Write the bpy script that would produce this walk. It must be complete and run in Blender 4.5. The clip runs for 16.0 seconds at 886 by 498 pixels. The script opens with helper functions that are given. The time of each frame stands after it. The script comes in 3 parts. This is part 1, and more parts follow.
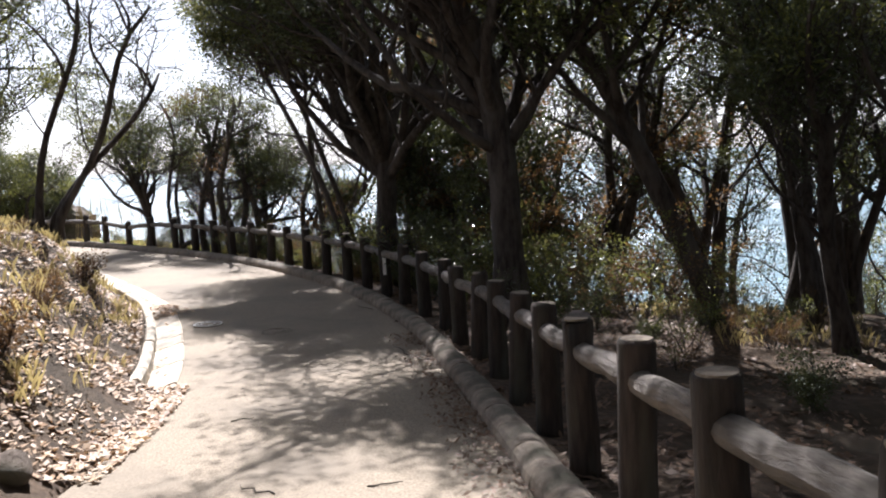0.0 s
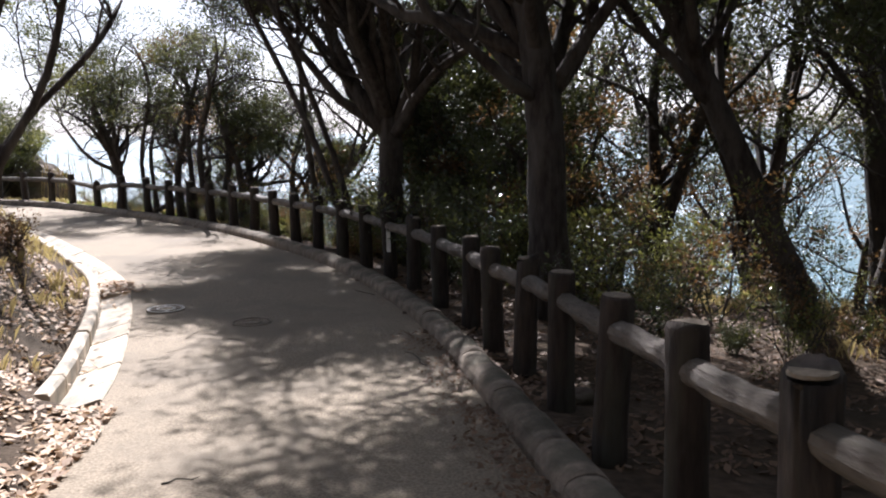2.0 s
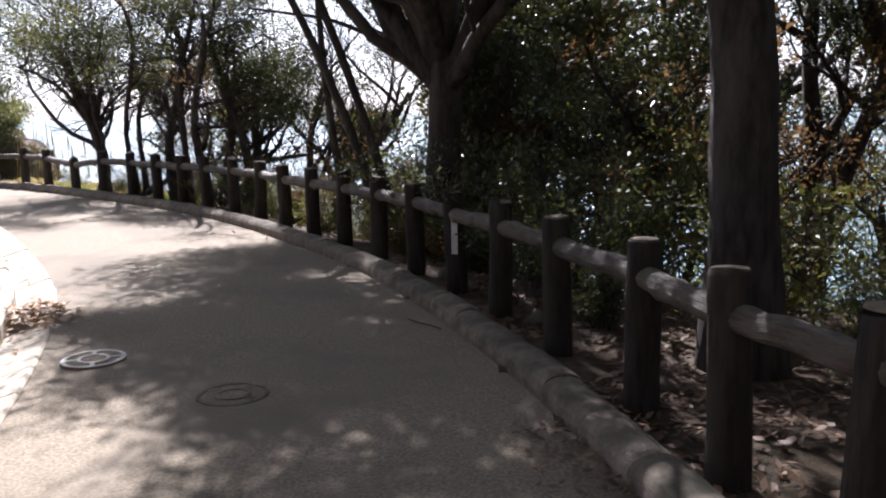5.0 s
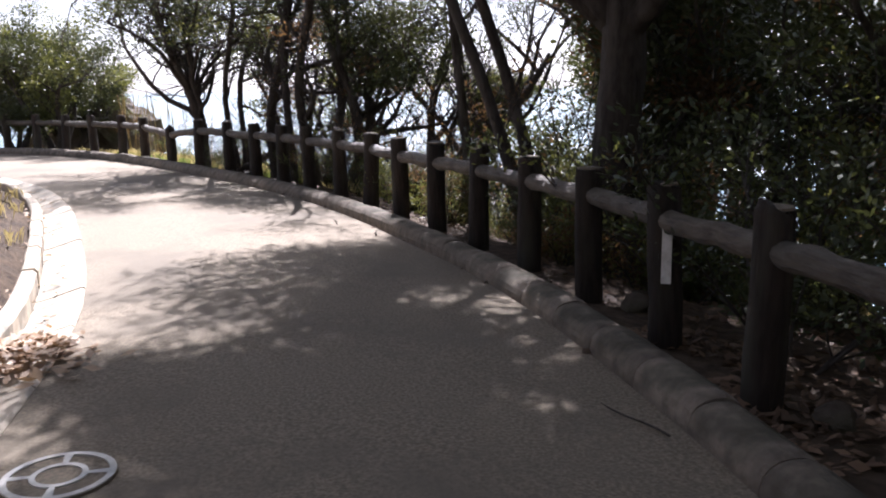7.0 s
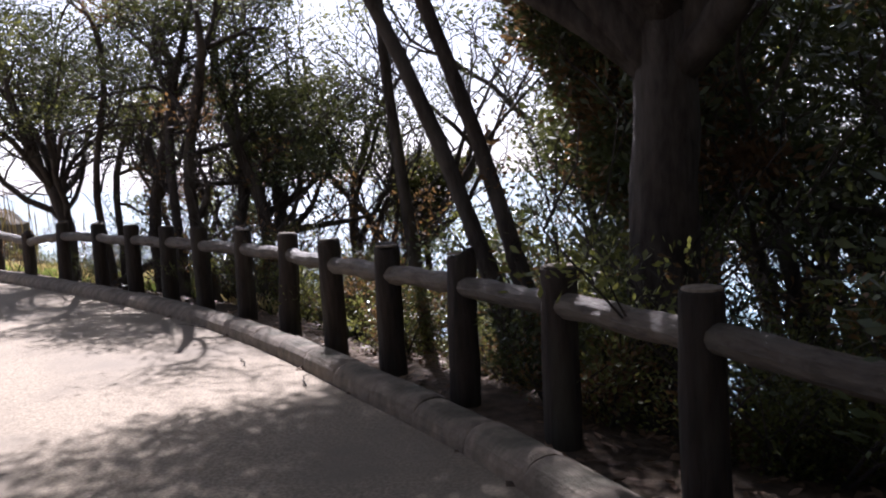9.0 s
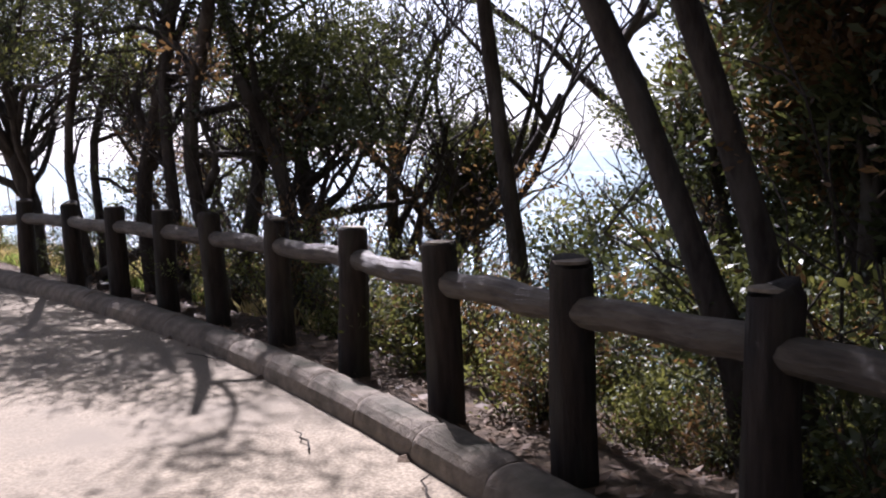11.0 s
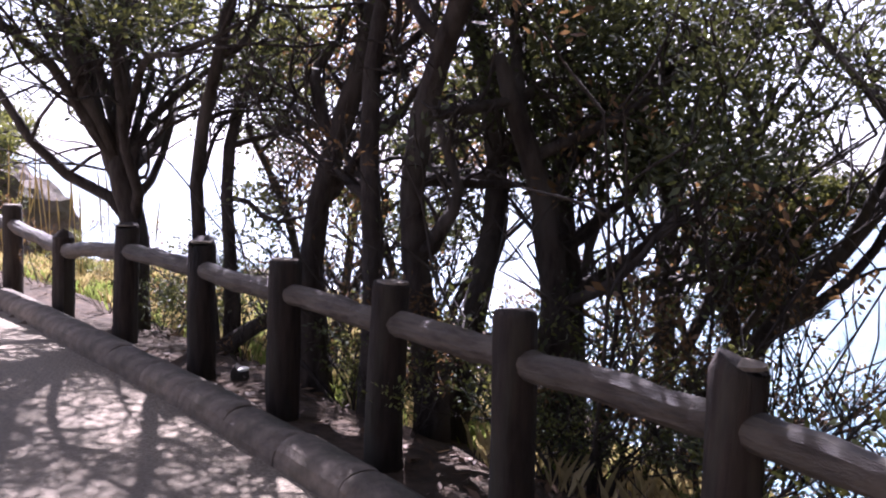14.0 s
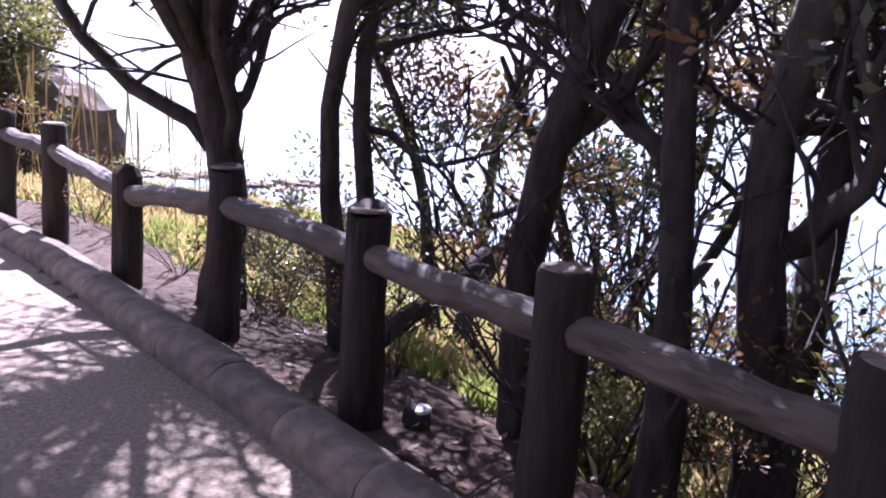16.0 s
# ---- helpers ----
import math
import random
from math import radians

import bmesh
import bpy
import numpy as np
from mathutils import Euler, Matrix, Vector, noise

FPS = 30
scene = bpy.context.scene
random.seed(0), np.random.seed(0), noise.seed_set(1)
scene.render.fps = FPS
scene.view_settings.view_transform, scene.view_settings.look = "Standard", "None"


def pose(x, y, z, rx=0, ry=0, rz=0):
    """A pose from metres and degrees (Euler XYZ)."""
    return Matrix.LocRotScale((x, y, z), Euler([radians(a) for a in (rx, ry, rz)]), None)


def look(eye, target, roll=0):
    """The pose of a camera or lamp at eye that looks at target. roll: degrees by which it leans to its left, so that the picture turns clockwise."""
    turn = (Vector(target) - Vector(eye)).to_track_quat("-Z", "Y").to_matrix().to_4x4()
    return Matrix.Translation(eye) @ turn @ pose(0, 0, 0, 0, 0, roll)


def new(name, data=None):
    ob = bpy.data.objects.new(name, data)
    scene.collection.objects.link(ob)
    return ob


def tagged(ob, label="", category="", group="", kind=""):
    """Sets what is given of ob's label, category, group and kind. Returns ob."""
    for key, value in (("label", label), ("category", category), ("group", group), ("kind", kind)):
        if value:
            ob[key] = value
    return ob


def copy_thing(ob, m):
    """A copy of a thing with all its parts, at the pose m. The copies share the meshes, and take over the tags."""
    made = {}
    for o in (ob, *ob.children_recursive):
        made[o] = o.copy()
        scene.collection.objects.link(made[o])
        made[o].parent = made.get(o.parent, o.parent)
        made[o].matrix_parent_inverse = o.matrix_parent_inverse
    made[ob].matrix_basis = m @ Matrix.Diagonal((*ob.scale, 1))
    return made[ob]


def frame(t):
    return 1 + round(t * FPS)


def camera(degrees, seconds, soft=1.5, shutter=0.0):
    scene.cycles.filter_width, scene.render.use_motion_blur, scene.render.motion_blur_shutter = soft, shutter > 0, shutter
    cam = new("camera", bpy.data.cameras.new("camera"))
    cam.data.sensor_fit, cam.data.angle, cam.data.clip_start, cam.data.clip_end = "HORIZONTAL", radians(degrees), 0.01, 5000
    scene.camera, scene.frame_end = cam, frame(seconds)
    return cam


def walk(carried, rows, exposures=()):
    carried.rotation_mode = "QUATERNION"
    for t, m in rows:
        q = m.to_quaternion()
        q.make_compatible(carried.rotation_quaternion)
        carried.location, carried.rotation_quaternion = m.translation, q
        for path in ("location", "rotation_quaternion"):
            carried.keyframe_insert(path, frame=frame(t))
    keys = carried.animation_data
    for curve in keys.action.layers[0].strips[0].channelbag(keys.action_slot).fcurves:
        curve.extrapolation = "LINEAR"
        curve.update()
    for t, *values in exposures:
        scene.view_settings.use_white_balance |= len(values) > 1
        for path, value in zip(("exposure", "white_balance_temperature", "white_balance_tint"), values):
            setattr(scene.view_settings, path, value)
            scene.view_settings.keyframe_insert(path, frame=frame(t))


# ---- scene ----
cam = camera(55.1, 16.0, soft=2.0)
METRES, EYE, TILT, LEAN, TURN = 22.0, 1.5, -6.3, 2.5, 0.0
ROWS = [
    (0.0, 0.0, 0.0, 0.0, 0.0, 0.0, -0.0),
    (0.5, -0.0034, 0.0304, -0.001, 0.26, 1.13, 0.17),
    (1.0, -0.0066, 0.059, -0.0017, -0.34, -1.88, -2.03),
    (1.5, -0.0111, 0.0901, -0.0009, -1.65, -2.43, -2.71),
    (2.0, -0.0164, 0.1191, 0.0001, -0.55, -1.83, -1.74),
    (2.5, -0.0218, 0.1481, 0.0002, 0.93, -0.48, -0.7),
    (3.0, -0.0275, 0.1785, 0.0004, -1.5, -0.25, -0.37),
    (5.5, -0.052, 0.3402, 0.0017, 2.98, -3.91, -2.44),
    (6.0, -0.059, 0.3728, 0.0023, 7.34, -4.53, -2.53),
    (6.5, -0.0647, 0.4041, 0.0044, 9.88, -5.31, -2.75),
    (7.0, -0.0713, 0.4347, 0.006, 8.48, -5.11, -2.58),
    (7.5, -0.0768, 0.4661, 0.009, 4.68, 2.93, -2.43),
    (8.0, -0.0867, 0.4952, 0.0107, 3.51, 2.35, -0.91),
    (10.5, -0.142, 0.6437, 0.0206, 0.54, -0.16, -0.77),
    (11.0, -0.1575, 0.6707, 0.0229, 0.47, -0.42, -0.95),
    (11.5, -0.1717, 0.699, 0.0255, 1.9, -0.11, -3.15),
    (12.0, -0.1873, 0.7249, 0.028, 0.63, 1.4, -2.97),
    (12.5, -0.2014, 0.7518, 0.0293, 0.27, -1.03, -2.43),
    (13.0, -0.2191, 0.7765, 0.0329, 2.47, 0.1, -4.63),
    (13.5, -0.235, 0.8046, 0.0375, 3.52, -0.87, -5.05),
    (14.0, -0.2509, 0.8295, 0.0403, 4.21, 0.85, -5.74),
    (14.5, -0.2652, 0.856, 0.0405, 3.05, -0.17, -8.2),
    (15.0, -0.2804, 0.8811, 0.0429, 4.69, -3.79, -6.46),
    (15.5, -0.2978, 0.9079, 0.0471, 4.41, -5.43, -6.85),
    (16.0, -0.3156, 0.9286, 0.0477, 6.04, -5.11, -7.73),
]
walk(cam, [(t, pose(0, 0, EYE, TILT, LEAN, TURN) @ pose(METRES * x, METRES * y, METRES * z, 90 + pitch, roll, yaw)) for t, x, y, z, yaw, pitch, roll in ROWS],
     exposures=[(0.0, 1.75, 5850, 17), (3.0, 1.55, 5800, 19), (6.0, 1.85, 5700, 21), (7.0, 1.85, 5700, 22), (8.5, 1.75, 5700, 24), (10.5, 1.7, 5700, 25), (12.0, 1.75, 5650, 31), (14.3, 2.35, 5500, 38), (16.0, 2.4, 5300, 46)])

# ---- world, sun ----
SUN_AZ, SUN_EL = radians(-11.5), radians(46)
world = bpy.data.worlds.new("world")
scene.world = world
world.use_nodes = True
wn = world.node_tree
sky = wn.nodes.new("ShaderNodeTexSky")
sky.sky_type, sky.sun_disc = "NISHITA", False
sky.sun_elevation, sky.sun_rotation = SUN_EL, SUN_AZ
sky.air_density, sky.dust_density, sky.ozone_density = 1.0, 1.0, 1.0
wn.nodes["Background"].inputs["Strength"].default_value = 0.05
haze = wn.nodes.new("ShaderNodeHueSaturation")
haze.inputs["Saturation"].default_value = 0.35
wn.links.new(sky.outputs[0], haze.inputs["Color"])
wn.links.new(haze.outputs[0], wn.nodes["Background"].inputs["Color"])
sun_dir = Vector((math.sin(SUN_AZ) * math.cos(SUN_EL), math.cos(SUN_AZ) * math.cos(SUN_EL), math.sin(SUN_EL)))
lamp = bpy.data.lights.new("sun", "SUN")
lamp.energy, lamp.angle, lamp.color = 5.0, radians(0.6), (1.0, 0.95, 0.87)
sun_ob = new("sun", lamp)
sun_ob.matrix_world = look(sun_dir * 60, (0, 0, 0))


# ---- materials ----
def material(name, c1, c2, scale=8.0, rough=0.85, bump=0.4, bump_scale=40.0, c3=None, patch=1.2, stretch=(1, 1, 1), spec=0.3, island=0.0, per_object=0.0, bump_dist=0.02):
    """Two-scale noise between two colours, a third in wide patches, and fine relief."""
    m = bpy.data.materials.new(name)
    m.use_nodes = True
    nt, n = m.node_tree, m.node_tree.nodes
    bsdf = n["Principled BSDF"]
    bsdf.inputs["Roughness"].default_value = rough
    bsdf.inputs["Specular IOR Level"].default_value = spec
    co = n.new("ShaderNodeTexCoord")
    mp = n.new("ShaderNodeMapping")
    mp.inputs["Scale"].default_value = stretch
    nt.links.new(co.outputs["Object"], mp.inputs["Vector"])

    def noise_node(s, detail=6, r=0.6):
        t = n.new("ShaderNodeTexNoise")
        t.inputs["Scale"].default_value, t.inputs["Detail"].default_value, t.inputs["Roughness"].default_value = s, detail, r
        nt.links.new(mp.outputs[0], t.inputs["Vector"])
        return t

    def ramp(src, lo, hi):
        r = n.new("ShaderNodeMapRange")
        r.inputs["From Min"].default_value, r.inputs["From Max"].default_value = lo, hi
        nt.links.new(src, r.inputs["Value"])
        return r.outputs[0]

    def mix(fac, a, b):
        x = n.new("ShaderNodeMix")
        x.data_type = "RGBA"
        nt.links.new(fac, x.inputs[0])
        for sock, v in ((6, a), (7, b)):
            if isinstance(v, tuple):
                x.inputs[sock].default_value = (*v, 1)
            else:
                nt.links.new(v, x.inputs[sock])
        return x.outputs[2]

    col = mix(ramp(noise_node(scale).outputs[0], 0.35, 0.65), c1, c2)
    if c3:
        col = mix(ramp(noise_node(patch, 4).outputs[0], 0.48, 0.66), col, c3)
    if island or per_object:
        hs = n.new("ShaderNodeHueSaturation")
        nt.links.new(col, hs.inputs["Color"])
        src = n.new("ShaderNodeNewGeometry").outputs["Random Per Island"] if island else n.new("ShaderNodeObjectInfo").outputs["Random"]
        a = island or per_object
        r = n.new("ShaderNodeMapRange")
        r.inputs["To Min"].default_value, r.inputs["To Max"].default_value = 1 - a, 1 + a
        nt.links.new(src, r.inputs["Value"])
        nt.links.new(r.outputs[0], hs.inputs["Value"])
        col = hs.outputs[0]
    nt.links.new(col, bsdf.inputs["Base Color"])
    if bump:
        b = n.new("ShaderNodeBump")
        b.inputs["Strength"].default_value, b.inputs["Distance"].default_value = bump, bump_dist
        nt.links.new(noise_node(bump_scale, 8, 0.7).outputs[0], b.inputs["Height"])
        nt.links.new(b.outputs[0], bsdf.inputs["Normal"])
    return m


def leaf_material(name, c1, c2, glow, amount=0.35, rough=0.45):
    """A leaf: glossy skin, light shining through, each leaf of its own tone."""
    m = material(name, c1, c2, 3.0, rough, 0.0, spec=0.35, island=0.3)
    nt, n = m.node_tree, m.node_tree.nodes
    tr = n.new("ShaderNodeBsdfTranslucent")
    tr.inputs["Color"].default_value = (*glow, 1)
    ms = n.new("ShaderNodeMixShader")
    ms.inputs[0].default_value = amount
    nt.links.new(n["Principled BSDF"].outputs[0], ms.inputs[1])
    nt.links.new(tr.outputs[0], ms.inputs[2])
    nt.links.new(ms.outputs[0], n["Material Output"].inputs["Surface"])
    return m


M_ROAD = material("worn_pavement", (0.145, 0.118, 0.084), (0.30, 0.247, 0.177), 55, 0.9, 0.7, 150, (0.17, 0.142, 0.105), 0.7, bump_dist=0.006)
M_SOIL = material("leaf_litter_soil", (0.05, 0.034, 0.022), (0.125, 0.086, 0.053), 9, 0.95, 0.9, 30, (0.055, 0.042, 0.024), 0.35, bump_dist=0.05)
M_CONCRETE = material("old_concrete", (0.42, 0.36, 0.28), (0.54, 0.47, 0.37), 14, 0.9, 0.5, 60, (0.25, 0.23, 0.19), 2.0, per_object=0.15)
M_KERB = material("weathered_kerb", (0.14, 0.115, 0.09), (0.26, 0.215, 0.165), 9, 0.92, 0.8, 45, (0.10, 0.09, 0.065), 3.0, per_object=0.2)
M_POST = material("dark_log_bark", (0.022, 0.017, 0.013), (0.05, 0.036, 0.027), 9, 0.85, 0.8, 28, (0.06, 0.055, 0.04), 1.5, (3, 3, 0.5), per_object=0.25)
M_RAIL = material("grey_log", (0.06, 0.047, 0.035), (0.155, 0.127, 0.097), 10, 0.58, 0.9, 26, (0.09, 0.08, 0.06), 2.5, (0.6, 3, 3), per_object=0.2)
M_CAP = material("cut_log_end", (0.13, 0.105, 0.075), (0.25, 0.205, 0.15), 20, 0.85, 0.5, 60)
M_BARK = material("tree_bark", (0.028, 0.022, 0.018), (0.078, 0.064, 0.053), 7, 0.92, 1.0, 22, (0.10, 0.088, 0.075), 1.6, (2, 2, 0.6), bump_dist=0.03)
M_IRON = material("cast_iron", (0.09, 0.085, 0.08), (0.14, 0.13, 0.12), 30, 0.6, 0.6, 90)
M_WHITE = material("worn_white_paint", (0.55, 0.53, 0.48), (0.72, 0.70, 0.65), 25, 0.7, 0.3, 80)
M_ROCK = material("coast_rock", (0.09, 0.07, 0.052), (0.19, 0.15, 0.115), 5, 0.9, 1.0, 14, (0.09, 0.085, 0.05), 1.2, bump_dist=0.06)
M_LEAF = leaf_material("evergreen_leaf", (0.038, 0.049, 0.021), (0.068, 0.08, 0.033), (0.14, 0.15, 0.04), 0.15, 0.52)
M_LEAF_LIGHT = leaf_material("young_leaf", (0.075, 0.09, 0.024), (0.12, 0.13, 0.04), (0.25, 0.25, 0.06), 0.28)
M_LEAF_RUST = leaf_material("rusty_leaf", (0.075, 0.045, 0.025), (0.12, 0.075, 0.035), (0.25, 0.14, 0.05), 0.3, 0.6)
M_GLOSS = leaf_material("glossy_leaf", (0.032, 0.045, 0.019), (0.06, 0.075, 0.03), (0.12, 0.14, 0.04), 0.14, 0.3)
# one litter in two tones: pale for the sunlit bank, dark for the shade
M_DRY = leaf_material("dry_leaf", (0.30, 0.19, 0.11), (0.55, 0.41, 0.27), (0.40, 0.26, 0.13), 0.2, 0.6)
M_DRY_SHADE = leaf_material("shaded_dry_leaf", (0.085, 0.052, 0.031), (0.20, 0.125, 0.074), (0.2, 0.12, 0.06), 0.15, 0.65)
M_STRAW = leaf_material("dry_grass", (0.34, 0.27, 0.13), (0.46, 0.38, 0.20), (0.50, 0.40, 0.16), 0.35, 0.7)
M_GRASS = leaf_material("green_grass", (0.09, 0.13, 0.03), (0.17, 0.19, 0.06), (0.30, 0.36, 0.08), 0.4, 0.6)

M_SEA = bpy.data.materials.new("sea_water")
M_SEA.use_nodes = True
_n = M_SEA.node_tree.nodes
_b = _n["Principled BSDF"]
_b.inputs["Roughness"].default_value = 0.22
_tc = _n.new("ShaderNodeTexCoord")


def _noise(scale, detail, stretch):
    mp = _n.new("ShaderNodeMapping")
    mp.inputs["Scale"].default_value = stretch
    M_SEA.node_tree.links.new(_tc.outputs["Object"], mp.inputs["Vector"])
    t = _n.new("ShaderNodeTexNoise")
    t.inputs["Scale"].default_value, t.inputs["Detail"].default_value, t.inputs["Roughness"].default_value = scale, detail, 0.65
    M_SEA.node_tree.links.new(mp.outputs[0], t.inputs["Vector"])
    return t.outputs[0]


_bump = _n.new("ShaderNodeBump")
_bump.inputs["Strength"].default_value, _bump.inputs["Distance"].default_value = 1.0, 0.9
M_SEA.node_tree.links.new(_noise(0.22, 8, (1, 1, 1)), _bump.inputs["Height"])
M_SEA.node_tree.links.new(_bump.outputs[0], _b.inputs["Normal"])
_foam = _n.new("ShaderNodeMapRange")
_foam.inputs["From Min"].default_value, _foam.inputs["From Max"].default_value = 0.54, 0.68
M_SEA.node_tree.links.new(_noise(0.03, 7, (1, 0.35, 1)), _foam.inputs["Value"])
_mix = _n.new("ShaderNodeMix")
_mix.data_type = "RGBA"
_mix.inputs[6].default_value, _mix.inputs[7].default_value = (0.05, 0.115, 0.135, 1), (0.5, 0.52, 0.52, 1)
M_SEA.node_tree.links.new(_foam.outputs[0], _mix.inputs[0])
M_SEA.node_tree.links.new(_mix.outputs[2], _b.inputs["Base Color"])


# ---- mesh helpers ----
def mesh_from(name, verts, faces, mat, smooth=False):
    me = bpy.data.meshes.new(name)
    me.from_pydata([tuple(v) for v in verts], [], faces)
    me.materials.append(mat)
    if smooth:
        me.polygons.foreach_set("use_smooth", [True] * len(me.polygons))
    me.update()
    return me


def quads_mesh(name, verts, mat):
    """A mesh of loose quads from an array of shape (n, 4, 3)."""
    k = len(verts)
    me = bpy.data.meshes.new(name)
    me.vertices.add(4 * k)
    me.vertices.foreach_set("co", np.asarray(verts, dtype=np.float32).ravel())
    me.loops.add(4 * k)
    me.loops.foreach_set("vertex_index", np.arange(4 * k, dtype=np.int32))
    me.polygons.add(k)
    me.polygons.foreach_set("loop_start", np.arange(0, 4 * k, 4, dtype=np.int32))
    me.update(calc_edges=True)
    me.materials.append(mat)
    return me


def child(name, me, parent, m=None, label=""):
    ob = new(name, me)
    ob.parent = parent
    if m is not None:
        ob.matrix_basis = m
    if label:
        tagged(ob, label)
    return ob


def thing(name, place, label, category, group="", kind=""):
    ob = new(name)
    ob.empty_display_size = 0.2
    ob.matrix_basis = place if isinstance(place, Matrix) else Matrix.Translation(place)
    return tagged(ob, label, category, group, kind)


def tube(V, F, pts, rads, n=7, cap=True, rough=0.0, rng=None):
    """Append a tapered tube along pts to the lists V and F."""
    pts = np.asarray(pts, float)
    tang = np.gradient(pts, axis=0)
    tang /= np.linalg.norm(tang, axis=1)[:, None] + 1e-9
    start = len(V)
    ref = np.array([0.31, 0.95, 0.1]) if abs(tang[0][2]) > 0.8 else np.array([0.0, 0.0, 1.0])
    for p, t, r in zip(pts, tang, rads):
        u = np.cross(t, ref)
        u /= np.linalg.norm(u) + 1e-9
        w = np.cross(u, t)
        for k in range(n):
            a = 2 * math.pi * k / n
            rr = r * (1 + (rng.uniform(-rough, rough) if rough else 0))
            V.append(p + rr * (math.cos(a) * u + math.sin(a) * w))
    for i in range(len(pts) - 1):
        for k in range(n):
            a, b = start + i * n + k, start + i * n + (k + 1) % n
            F.append((a, b, b + n, a + n))
    if cap:
        F.append(tuple(start + k for k in range(n))[::-1])
        F.append(tuple(start + (len(pts) - 1) * n + k for k in range(n)))


# ---- plan: the road's two edges ----
LEFT = [(-2.3, -9), (-2.3, -4), (-2.35, 0), (-2.5, 5.2), (-2.85, 8.5), (-3.75, 11.7), (-4.66, 14.1), (-5.5, 15.7), (-7.1, 18.2), (-8.4, 20.05), (-10.1, 22.0), (-12.6, 23.9), (-16, 25.3), (-22, 26.4), (-34, 27)]
RIGHT = [(1.2, -9), (1.05, -4), (0.8, 0), (0.43, 4.8), (0.0, 8.2), (-0.55, 11.2), (-1.35, 13.8), (-2.28, 16.0), (-3.27, 17.7), (-4.48, 19.6), (-5.98, 21.5), (-8.5, 24.05), (-12.2, 27.2), (-17, 29), (-32, 31)]


def spline(ctrl, per=14):
    c = [Vector((*p, 0)) for p in ctrl]
    out = []
    for i in range(len(c) - 1):
        p0, p1, p2, p3 = c[max(i - 1, 0)], c[i], c[i + 1], c[min(i + 2, len(c) - 1)]
        for k in range(per):
            t = k / per
            out.append(0.5 * ((2 * p1) + (p2 - p0) * t + (2 * p0 - 5 * p1 + 4 * p2 - p3) * t * t + (3 * p1 - p0 - 3 * p2 + p3) * t ** 3))
    out.append(c[-1])
    return np.array([(p.x, p.y) for p in out])


EL, ER = spline(LEFT), spline(RIGHT)


def road_z(y):
    return float(np.interp(y, (-9, 0, 4, 7, 9.5, 12, 16, 40), (0.9, 0.0, -0.42, -0.68, -0.79, -0.84, -0.88, -0.88)))


def side(curve, x, y):
    """Signed distance to the right of a curve, and the nearest point's y."""
    d = (curve[:, 0] - x) ** 2 + (curve[:, 1] - y) ** 2
    i = int(np.argmin(d))
    i = min(max(i, 1), len(curve) - 2)
    t = curve[i + 1] - curve[i - 1]
    t = t / np.linalg.norm(t)
    s = (x - curve[i][0]) * t[1] - (y - curve[i][1]) * t[0]
    far = math.sqrt(d[i])
    return math.copysign(far, s) if far > 0.6 else s, float(curve[i][1])


def smooth(a, b, v):
    v = min(max((v - a) / (b - a), 0), 1)
    return v * v * (3 - 2 * v)


SEA_Z = -24.0


def ground_z(x, y):
    sr, yr = side(ER, x, y)
    sl, yl = side(EL, x, y)
    sl = -sl
    lump = 0.10 * noise.noise(Vector((x * 0.7, y * 0.7, 0))) + 0.05 * noise.noise(Vector((x * 2.1, y * 2.1, 3)))
    if sr > 0 and sr >= sl:
        z = road_z(yr) + 0.03
        steep = smooth(12, 20, yr) * (1 - 0.8 * smooth(25.5, 27.5, yr))
        gentle = -0.10 * sr - 0.55 * max(sr - 13, 0)
        cliff = -0.08 * sr - 0.27 * max(sr - 0.9, 0) - 0.35 * max(sr - 7, 0)
        z += gentle * (1 - steep) + cliff * steep + lump * smooth(0.3, 1.5, sr)
        return max(z, SEA_Z - 2)
    if sl > 0:
        z = road_z(yl)
        gut = smooth(8.3, 9.2, yl)
        high = 1.45 - 0.95 * smooth(16.5, 24, yl)
        start = 0.1 + 0.36 * gut
        z += -0.25 * gut * (1 - smooth(0.40, 0.52, sl)) + 0.03
        z += high * smooth(start, start + 1.7, sl) + 0.22 * max(sl - 2.5, 0) * (1 - smooth(14, 40, sl)) * (1 - 0.75 * smooth(15, 23, yl)) + lump * smooth(0.1, 1.0, sl - start)
        return z
    return road_z((yr + yl) / 2) - 0.12


